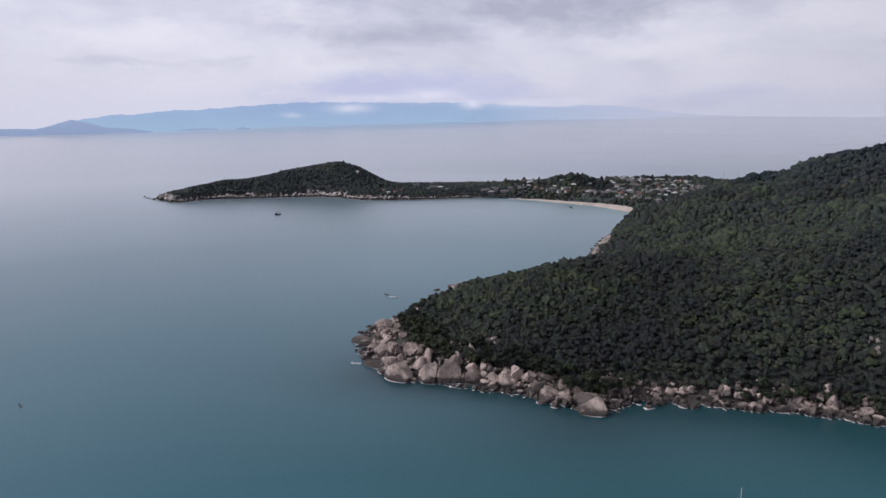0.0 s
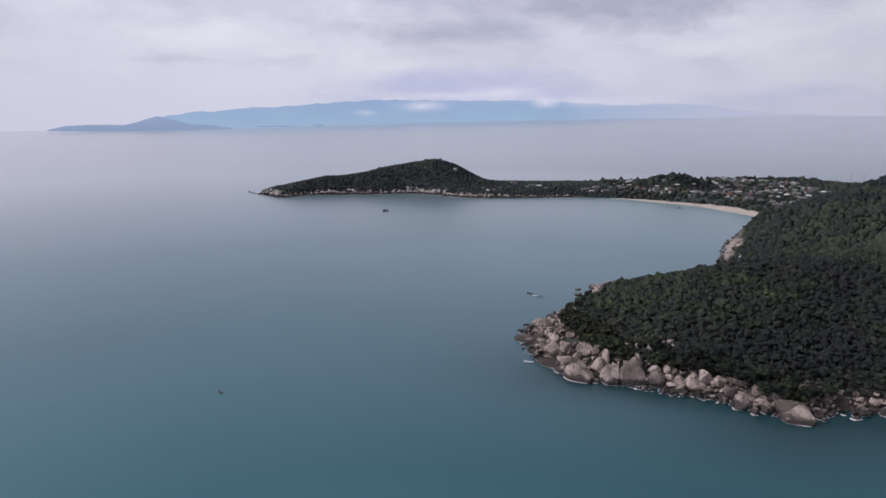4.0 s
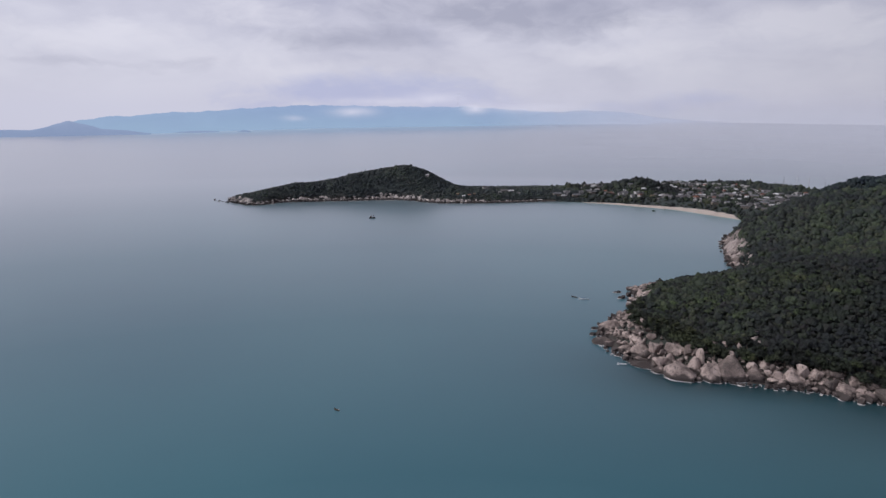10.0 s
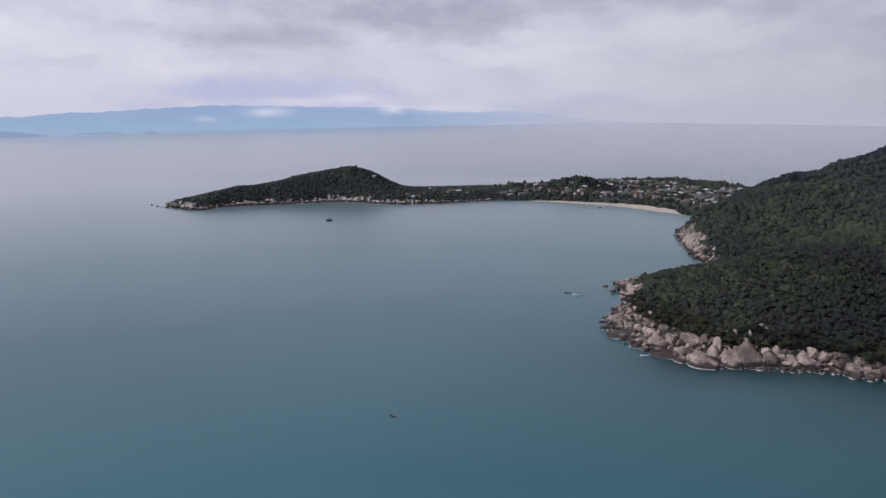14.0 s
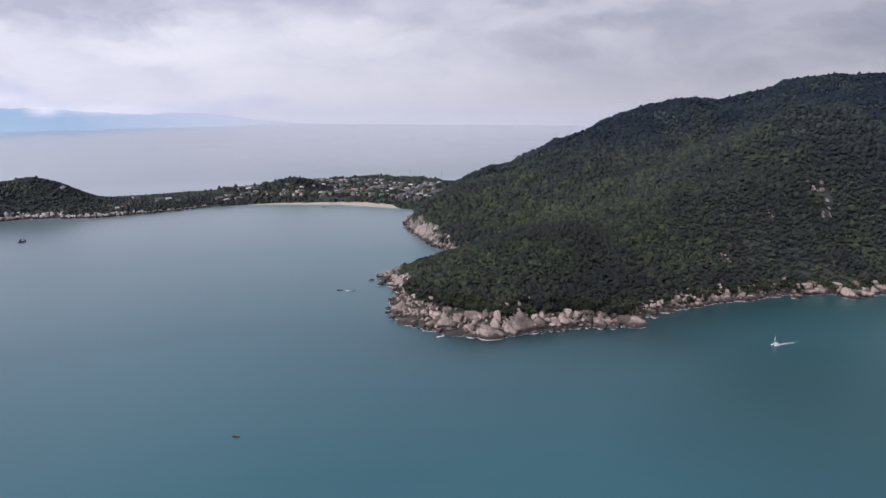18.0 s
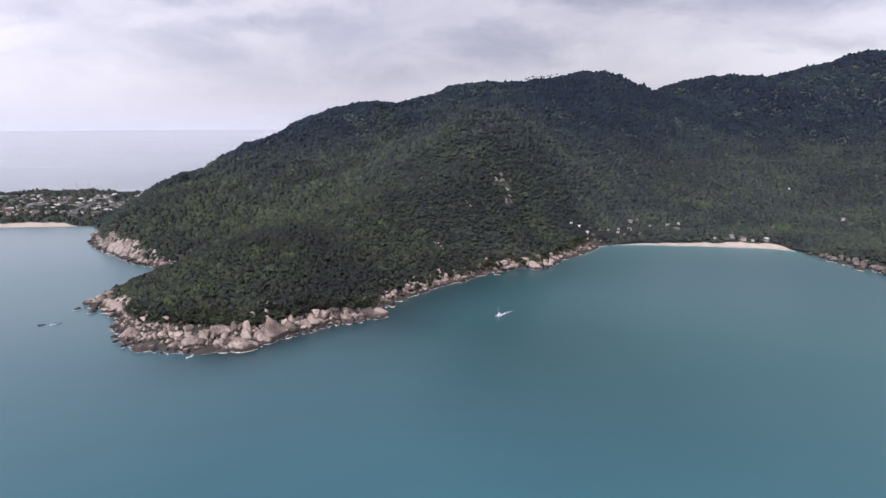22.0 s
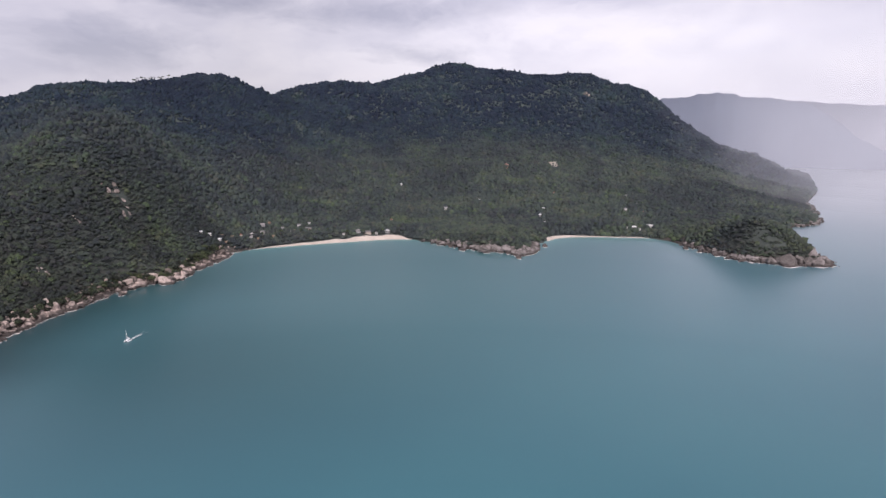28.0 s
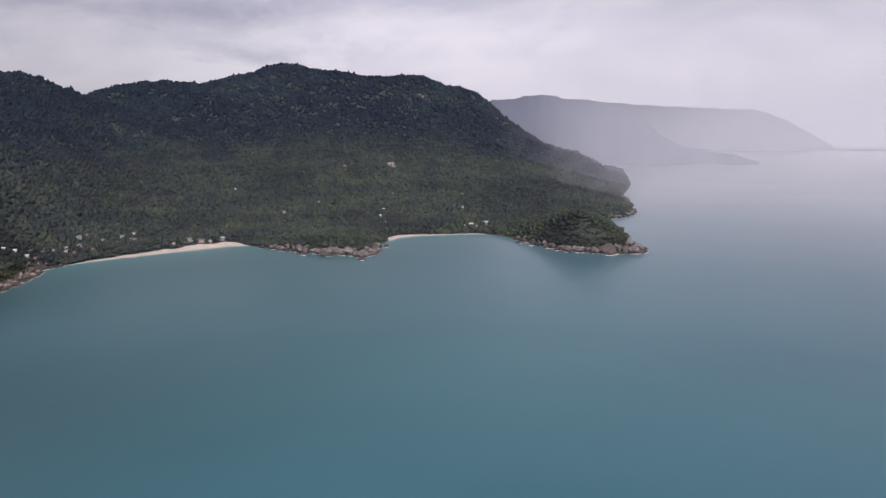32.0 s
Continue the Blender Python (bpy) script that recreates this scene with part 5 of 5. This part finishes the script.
for k, ob in enumerate(HOUSES):
    ob.matrix_basis = pose(215 + 26 * k, 1492 - 15 * k, float(sample(ALT, 215 + 26 * k, 1492 - 15 * k)) + 0.4, 0, 0, 15)


def mast(high):
    """A lattice radio mast with cross braces."""
    base = new("radio_mast")
    for k in range(3):
        a = k * 2.094
        part("leg", rod((1.2 * math.cos(a), 1.2 * math.sin(a), -1), (0.3 * math.cos(a), 0.3 * math.sin(a), high), 0.16, 0.12, 5), STEEL, base)
    bm = bmesh.new()
    for k in range(int(high / 3)):
        z, r = k * 3.0 + 1, 1.2 - 0.9 * (k * 3.0 + 1) / high
        for j in range(3):
            a, b = j * 2.094, (j + 1) * 2.094
            rod((r * math.cos(a), r * math.sin(a), z), (r * math.cos(b), r * math.sin(b), z + 1.5), 0.08, 0.08, 4, bm)
    part("bracing", bm, STEEL, base)
    part("aerial", rod((0, 0, high - 1), (0, 0, high + 4), 0.1, 0.04, 5), STEEL, base)
    return tagged(base, "thin steel lattice radio mast behind the town", "mast", "radio masts")


first = mast(30)
for k, (x, y, s) in enumerate(((649, 1563, 0.9), (680, 1560, 1.1), (704, 1552, 1.0), (738, 1540, 0.95))):
    m = pose(x, y, float(sample(ALT, x, y)), 0, 0, 30 * k) @ Matrix.Scale(s, 4)
    (first if k == 0 else copy_thing(first, m)).matrix_basis = m

# ---------------------------------------------------------------- boats
def hull(length, beam, depth, rake, mat_bm=None, low=0.35):
    """An open boat's hull along x, bow at +x, with a lifted bow."""
    bm = mat_bm or bmesh.new()
    rows = []
    for k in range(11):
        u = k / 10
        w = beam / 2 * (math.sin(math.pi * (0.22 + 0.78 * u)) ** 0.7 if u < 1 else 0.0) + 0.02
        z = depth + rake * max(0, u - 0.45) ** 2 * 3
        x = length * (u - 0.5)
        rows.append([bm.verts.new(c) for c in ((x, -w, z), (x, -w * 0.75, 0.0), (x, 0, -low), (x, w * 0.75, 0.0), (x, w, z), (x, w * 0.8, z - 0.05), (x, 0, z * 0.35), (x, -w * 0.8, z - 0.05))])
    for p, q in zip(rows, rows[1:]):
        for k in range(8):
            bm.faces.new((p[k], q[k], q[(k + 1) % 8], p[(k + 1) % 8]))
    bm.faces.new(list(reversed(rows[0])))
    bm.faces.new(rows[-1])
    return bm


def longtail(length, paint, canopy, label):
    """A wooden longtail boat: hull, thwarts, canopy on posts, engine and shaft."""
    base = new("longtail_boat")
    part("hull", hull(length, length * 0.19, 0.75, 1.3), paint, base)
    for k in (-0.25, -0.05, 0.18):
        part("thwart", box(length * k - 0.2, -length * 0.08, 0.5, length * k + 0.2, length * 0.08, 0.58), DECK, base)
    if canopy:
        part("canopy", box(-length * 0.25, -length * 0.09, 2.0, length * 0.15, length * 0.09, 2.12), canopy, base, "flat sun canopy")
        for sx in (-0.23, 0.13):
            for sy in (-0.08, 0.08):
                part("post", rod((length * sx, length * sy, 0.5), (length * sx, length * sy, 2.0), 0.05, 0.05, 6), STEEL, base)
    engine = part("engine", box(-length * 0.46, -0.3, 0.7, -length * 0.38, 0.3, 1.3), STEEL, base)
    part("shaft", rod((-length * 0.46, 0, 1.0), (-length * 0.72, 0, -0.1), 0.05, 0.04, 6), STEEL, engine)
    return tagged(base, label, "boat", "moored boats")


longtail(11.0, HULL_WHITE, CLOTH, "white longtail boat with a dark canopy at anchor").matrix_world = pose(-51, 694, 0.1, 0, 0, 172)
longtail(6.5, HULL_DARK, None, "small dark wooden longtail boat at anchor").matrix_world = pose(-59, 703, 0.1, 0, 0, 160)
longtail(4.2, HULL_DARK, None, "dark wooden skiff alone on the open water").matrix_world = pose(-287, 430, 0.1, 0, 0, 150)
longtail(8.0, HULL_WHITE, None, "low white boat moored off the boulders").matrix_world = pose(-68, 506, 0.1, 0, 0, 178)


def fishing_boat():
    """A dark wooden squid boat with a wheelhouse and two frames for lamps."""
    base = new("fishing_boat")
    part("hull", hull(11, 3.4, 1.5, 2.0), HULL_DARK, base)
    house_ = part("wheelhouse", box(-3.6, -1.2, 0.6, -1.0, 1.2, 3.9), HULL_DARK, base)
    part("roof", box(-3.9, -1.4, 3.9, -0.7, 1.4, 4.05), DECK, house_)
    for x in (-1.0, 2.6):
        part("lamp_frame", rod((x, 0, 0.5), (x, 0, 7.0), 0.22, 0.14, 6), HULL_DARK, base)
        part("boom", box(x - 0.9, -1.9, 4.2, x + 0.9, 1.9, 4.5), HULL_DARK, base)
    return tagged(base, "dark wooden fishing boat with two lamp frames", "boat", "moored boats")


fishing_boat().matrix_world = pose(-305, 1243, 0.1, 0, 0, 10)


def catamaran():
    """A white cruising catamaran under motor: two hulls, bridge deck, cabin, mast, boom with furled sail."""
    base = new("catamaran")
    for y in (-2.6, 2.6):
        bm = hull(12.5, 1.7, 1.5, 0.8)
        bmesh.ops.translate(bm, verts=bm.verts, vec=(0, y, 0))
        part("hull", bm, HULL_WHITE, base)
    part("bridge_deck", box(-5.0, -2.4, 0.9, 3.2, 2.4, 1.5), HULL_WHITE, base)
    cabin = part("cabin", box(-2.4, -2.1, 1.5, 2.0, 2.1, 2.7), HULL_WHITE, base)
    part("window", box(-2.0, -2.14, 1.9, 1.6, -2.1, 2.4), GLASS, cabin)
    part("window", box(-2.0, 2.1, 1.9, 1.6, 2.14, 2.4), GLASS, cabin)
    part("window", box(2.0, -1.8, 1.9, 2.04, 1.8, 2.4), GLASS, cabin)
    part("bimini", box(-5.0, -2.0, 3.2, -2.2, 2.0, 3.32), HULL_WHITE, base, "white cockpit roof")
    part("mast", rod((1.6, 0, 1.5), (1.6, 0, 17.0), 0.22, 0.14, 8), HULL_WHITE, base, "tall white mast")
    part("boom", rod((1.5, 0, 3.9), (-4.6, 0, 3.9), 0.14, 0.12, 8), HULL_WHITE, base)
    part("furled_sail", rod((1.3, 0, 4.25), (-4.2, 0, 4.2), 0.32, 0.22, 8), HULL_WHITE, base)
    part("forestay", rod((1.6, 0, 15.5), (6.0, 0, 1.6), 0.07, 0.07, 5), STEEL, base)
    for y in (-2.5, 2.5):
        part("shroud", rod((1.6, 0, 14.5), (0.6, y, 1.5), 0.04, 0.04, 4), STEEL, base)
    return tagged(base, "white sailing catamaran motoring with bare mast", "catamaran")


catamaran().matrix_world = pose(153, 311.5, 0.1, 0, 0, 166) @ Matrix.Scale(0.6, 4)


def wake():
    """Foam behind the catamaran: a narrow spreading trail broken into flecks."""
    rng = np.random.RandomState(91)
    vs, fs = [], []
    for _ in range(150):
        u = rng.uniform(0, 1) ** 1.6
        side = rng.choice([-1, 1])
        x = 157 + 27 * u
        y = 310.6 + side * (0.5 + 1.6 * u) * rng.uniform(0.5, 1.05) + rng.normal(0, 0.4) - 7.5 * u
        s = rng.uniform(0.25, 0.8) * (1 - 0.75 * u)
        n = len(vs)
        a = rng.uniform(0, 6.28)
        for k in range(6):
            r = s * rng.uniform(0.5, 1.1)
            vs.append((x + 1.6 * r * math.cos(a + k * 1.047), y + 0.7 * r * math.sin(a + k * 1.047), 0.03 + 0.0002 * len(vs) / 6))
        fs += [(n, n + k, n + k + 1) for k in range(1, 5)]
    return tagged(new("wake_foam", mesh_np("wake_foam", vs, fs, FOAM)), "white foam trailing behind the catamaran", "foam", kind="stuff")


wake()

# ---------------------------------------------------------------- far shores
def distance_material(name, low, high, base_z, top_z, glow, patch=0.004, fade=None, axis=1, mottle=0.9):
    """Land so far off that the air between is all its colour; that haze is painted as a glow."""
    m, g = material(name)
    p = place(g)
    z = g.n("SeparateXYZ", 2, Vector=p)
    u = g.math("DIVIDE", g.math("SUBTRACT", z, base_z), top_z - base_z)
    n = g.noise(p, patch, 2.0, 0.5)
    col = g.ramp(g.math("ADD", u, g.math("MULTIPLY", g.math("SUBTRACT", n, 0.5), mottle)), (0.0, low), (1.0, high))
    if fade:  # thicker air along the coast, painted as a paler glow
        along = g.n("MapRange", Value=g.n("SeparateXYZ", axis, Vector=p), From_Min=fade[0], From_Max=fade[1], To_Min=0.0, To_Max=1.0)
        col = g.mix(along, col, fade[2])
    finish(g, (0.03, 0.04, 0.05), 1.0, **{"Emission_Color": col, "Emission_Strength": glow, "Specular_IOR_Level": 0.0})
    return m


def far_land(name, label, line, reach, mat, seed, depth=150.0, rough=9.0, eye=(-230.0, 50.0, 200.0)):
    """A far ridge, by bearing and by the slopes from the eye's height down to its foot and up to its crest."""
    rng = np.random.RandomState(seed)
    bearing = np.arange(line[0][0], line[-1][0] + 0.01, 0.12)
    foot = np.interp(bearing, [r[0] for r in line], [r[1] for r in line])
    crest = np.interp(bearing, [r[0] for r in line], [r[2] for r in line])
    rows = []
    jag = sum(np.sin(bearing * f + rng.uniform(0, 6)) / (f + 1.5) for f in (2.71, 4.9, 9.7, 17.3, 29.0))
    for k, share in enumerate((-0.25, 0.0, 0.28, 0.62, 1.0, 0.55)):
        r = reach + depth * (k - 1) / 5
        a = np.radians(bearing)
        base = eye[2] + reach * np.tan(np.radians(foot))
        top = eye[2] + reach * np.tan(np.radians(crest))
        wave = sum(np.sin(bearing * f * 1.3 + k * 1.9 + rng.uniform(0, 6)) / f for f in (0.6, 1.3, 2.9))
        z = base + (top - base) * share + (jag * rough if share > 0.9 else wave * rough * 1.2 * (share > 0.1)) * np.clip((top - base) / 60, 0, 1)
        rows.append(np.stack([eye[0] + r * np.sin(a), eye[1] + r * np.cos(a), z], 1))
    v = np.array(rows)
    n = len(bearing)
    idx = np.arange(6 * n).reshape(6, n)
    quads = np.stack([idx[:-1, :-1], idx[:-1, 1:], idx[1:, 1:], idx[1:, :-1]], -1).reshape(-1, 4)
    return tagged(new(name, mesh_np(name, v.reshape(-1, 3), quads, mat)), label, "island", kind="structure")


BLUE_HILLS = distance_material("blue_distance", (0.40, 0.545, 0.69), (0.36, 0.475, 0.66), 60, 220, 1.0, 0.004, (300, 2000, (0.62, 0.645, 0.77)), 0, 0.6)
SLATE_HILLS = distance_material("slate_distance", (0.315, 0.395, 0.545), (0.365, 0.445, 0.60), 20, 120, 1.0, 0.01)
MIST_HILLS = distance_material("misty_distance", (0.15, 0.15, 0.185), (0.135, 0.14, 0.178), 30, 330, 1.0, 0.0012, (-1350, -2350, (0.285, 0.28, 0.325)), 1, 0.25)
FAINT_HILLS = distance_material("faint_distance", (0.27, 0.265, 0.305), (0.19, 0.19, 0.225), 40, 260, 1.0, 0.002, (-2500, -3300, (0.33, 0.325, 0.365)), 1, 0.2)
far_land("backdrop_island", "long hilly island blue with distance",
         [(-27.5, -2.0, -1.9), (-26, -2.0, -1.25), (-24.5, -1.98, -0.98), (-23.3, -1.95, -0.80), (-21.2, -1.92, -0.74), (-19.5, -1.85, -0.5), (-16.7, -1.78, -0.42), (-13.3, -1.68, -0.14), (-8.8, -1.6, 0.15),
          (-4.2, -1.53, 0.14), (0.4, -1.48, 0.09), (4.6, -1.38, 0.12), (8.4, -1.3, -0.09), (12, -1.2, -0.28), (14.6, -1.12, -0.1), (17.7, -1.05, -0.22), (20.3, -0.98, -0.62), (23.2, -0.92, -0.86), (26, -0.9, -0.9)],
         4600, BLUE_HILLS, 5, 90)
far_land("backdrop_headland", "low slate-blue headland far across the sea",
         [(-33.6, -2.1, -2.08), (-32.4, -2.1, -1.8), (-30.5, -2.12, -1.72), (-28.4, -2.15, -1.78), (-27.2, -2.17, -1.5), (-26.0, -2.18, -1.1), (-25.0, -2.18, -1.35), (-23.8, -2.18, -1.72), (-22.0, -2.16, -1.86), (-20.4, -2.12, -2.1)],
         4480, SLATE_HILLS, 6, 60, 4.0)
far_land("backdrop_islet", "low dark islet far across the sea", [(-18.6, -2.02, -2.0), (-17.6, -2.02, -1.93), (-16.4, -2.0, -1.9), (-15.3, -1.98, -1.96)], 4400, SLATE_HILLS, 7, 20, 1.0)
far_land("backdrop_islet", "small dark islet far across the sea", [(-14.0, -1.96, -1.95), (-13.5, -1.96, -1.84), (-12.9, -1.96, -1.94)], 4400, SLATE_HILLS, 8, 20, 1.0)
FROM = (-465.0, 88.0, 193.0)
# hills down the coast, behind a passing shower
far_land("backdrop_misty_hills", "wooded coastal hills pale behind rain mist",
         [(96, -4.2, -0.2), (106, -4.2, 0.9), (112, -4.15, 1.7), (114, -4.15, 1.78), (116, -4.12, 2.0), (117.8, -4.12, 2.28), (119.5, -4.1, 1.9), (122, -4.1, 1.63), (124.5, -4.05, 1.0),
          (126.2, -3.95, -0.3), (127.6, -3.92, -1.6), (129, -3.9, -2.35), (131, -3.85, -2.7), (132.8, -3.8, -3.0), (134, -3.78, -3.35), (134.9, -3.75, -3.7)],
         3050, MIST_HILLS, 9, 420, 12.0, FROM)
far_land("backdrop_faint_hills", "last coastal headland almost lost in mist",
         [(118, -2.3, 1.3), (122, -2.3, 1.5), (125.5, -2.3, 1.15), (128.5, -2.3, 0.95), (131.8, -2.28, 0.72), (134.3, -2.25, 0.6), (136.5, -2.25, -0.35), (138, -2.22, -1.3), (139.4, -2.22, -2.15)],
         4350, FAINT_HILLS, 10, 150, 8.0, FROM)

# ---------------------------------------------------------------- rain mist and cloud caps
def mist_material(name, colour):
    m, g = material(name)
    # the sheet itself gives off the pale light of the mist
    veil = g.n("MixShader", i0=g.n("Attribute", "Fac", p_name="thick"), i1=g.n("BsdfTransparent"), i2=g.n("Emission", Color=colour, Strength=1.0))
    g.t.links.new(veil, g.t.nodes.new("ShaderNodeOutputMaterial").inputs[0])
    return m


def mist(name, label, mat, eye, reach, turn, low, high, thick):
    """A glowing see-through curtain standing in for drifting mist across a span of bearings; thick(bearing, height)
    gives how much it hides.
    """
    a, z = np.meshgrid(np.linspace(*turn, 120), np.linspace(low, high, 40), indexing="ij")
    flat = np.stack([a.ravel() * reach * 0.0175, z.ravel()], 1)
    rough = 0.55 * lumps(flat, 260, int(reach)) + 0.3 * lumps(flat, 90, int(reach) + 1)
    r = reach + 40 * np.sin(a * 0.35 + reach)
    v = np.stack([eye[0] + r * np.sin(np.radians(a)), eye[1] + r * np.cos(np.radians(a)), z], -1).reshape(-1, 3)
    idx = np.arange(a.size).reshape(a.shape)
    quads = np.stack([idx[:-1, :-1], idx[1:, :-1], idx[1:, 1:], idx[:-1, 1:]], -1).reshape(-1, 4)
    me = mesh_np(name, v, quads, mat, {"thick": np.clip(thick(a.ravel(), z.ravel(), rough), 0, 1)})
    return tagged(new(name, me), label, "mist", kind="structure")


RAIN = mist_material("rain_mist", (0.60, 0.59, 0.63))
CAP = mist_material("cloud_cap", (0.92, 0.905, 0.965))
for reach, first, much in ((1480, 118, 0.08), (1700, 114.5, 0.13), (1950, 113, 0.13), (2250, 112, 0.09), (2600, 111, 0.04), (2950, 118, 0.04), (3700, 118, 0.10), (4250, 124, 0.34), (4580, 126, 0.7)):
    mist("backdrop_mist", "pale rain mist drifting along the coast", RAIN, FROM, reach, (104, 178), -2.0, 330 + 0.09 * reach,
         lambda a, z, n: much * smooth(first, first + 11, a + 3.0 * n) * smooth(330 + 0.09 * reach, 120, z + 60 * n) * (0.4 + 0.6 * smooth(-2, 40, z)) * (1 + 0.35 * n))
# stacked glowing sheets, added to brighten the far sea and soften the horizon
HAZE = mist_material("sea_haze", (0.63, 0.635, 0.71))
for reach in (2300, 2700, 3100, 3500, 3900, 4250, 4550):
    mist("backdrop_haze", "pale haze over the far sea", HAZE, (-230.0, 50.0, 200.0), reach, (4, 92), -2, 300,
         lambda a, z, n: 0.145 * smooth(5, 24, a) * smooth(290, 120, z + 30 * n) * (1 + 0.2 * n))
PUFFS = [(-4.6, -0.35, 1.6, 0.35, 0.7), (5.4, -0.05, 0.9, 0.4, 0.8), (2.2, 0.75, 2.6, 0.5, 0.75), (-3.0, 0.5, 3.5, 0.3, 0.5), (-9.5, -0.9, 0.9, 0.2, 0.4), (10.5, 0.05, 4.0, 0.35, 0.5)]
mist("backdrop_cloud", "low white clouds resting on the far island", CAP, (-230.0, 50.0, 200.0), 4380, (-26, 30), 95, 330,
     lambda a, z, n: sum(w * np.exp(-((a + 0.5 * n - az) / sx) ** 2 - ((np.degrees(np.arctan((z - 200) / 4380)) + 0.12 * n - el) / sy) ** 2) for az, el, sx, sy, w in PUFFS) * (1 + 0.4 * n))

# ---------------------------------------------------------------- clearings on the slope
EARTH = plain("red_earth", (0.26, 0.15, 0.115), 0.95, 0.35, 0.3)
STONE = plain("terrace_stone", (0.34, 0.30, 0.26), 0.9, 0.3, 0.5)


def earth_scar(x, y, wide, high):
    """A fresh landslip: a bowed sheet of bare earth lying on the slope."""
    turn, steep = uphill(x, y)
    v, f = boulder_shape(95, 3)
    ob = new("earth_bank", mesh_np("earth_bank", v, f, EARTH, None, True))
    ob.matrix_world = pose(x, y, float(sample(ALT, x, y)) + 4.0, steep - 82, 0, turn) @ Matrix.Diagonal((wide / 2, 3.0, high / 2, 1))
    return tagged(ob, "bare reddish earth bank in the forest", "earth bank")


earth_scar(1085, -228, 13, 20)
for k in range(3):
    x, y = 1112 + 9 * k, -350 + 2 * k
    turn, _ = uphill(x, y)
    wall_ = part("terrace_wall", box(-17 + 3 * k, -0.5, -3, 17, 0.5, 7.5), STONE, None)
    wall_.matrix_world = pose(x, y, float(sample(ALT, x, y)), 0, 0, turn)
    tagged(wall_, "pale stone terrace wall on the slope", "retaining wall", "terrace walls")


# ---------------------------------------------------------------- surf along the sand
def surf(k):
    """A thin broken line of foam where the water meets a beach."""
    rng = np.random.RandomState(120 + k)
    pts, _ = sand_samples(k)
    d = np.gradient(pts, axis=0)
    d /= np.linalg.norm(d, axis=1)[:, None]
    side = np.stack([-d[:, 1], d[:, 0]], 1)
    vs, fs = [], []
    for i in range(len(pts) - 1):
        for back in (0.2, 4.5):
            if rng.uniform() < (0.2 if back < 1 else 0.55):
                continue
            wide = rng.uniform(0.25, 0.8)
            n = len(vs)
            for j, w in ((i, 0.5), (i, -0.5), (i + 1, -0.5), (i + 1, 0.5)):
                q = pts[j] - side[j] * (back + w * wide + 0.5 * math.sin(i * 0.7))
                vs.append((q[0], q[1], 0.06))
            fs += [(n, n + 1, n + 2), (n, n + 2, n + 3)]
    return tagged(new("surf_foam", mesh_np("surf_foam", vs, fs, FOAM)), "thin broken line of surf along the beach", "foam", kind="stuff")


for k in range(3):
    surf(k)
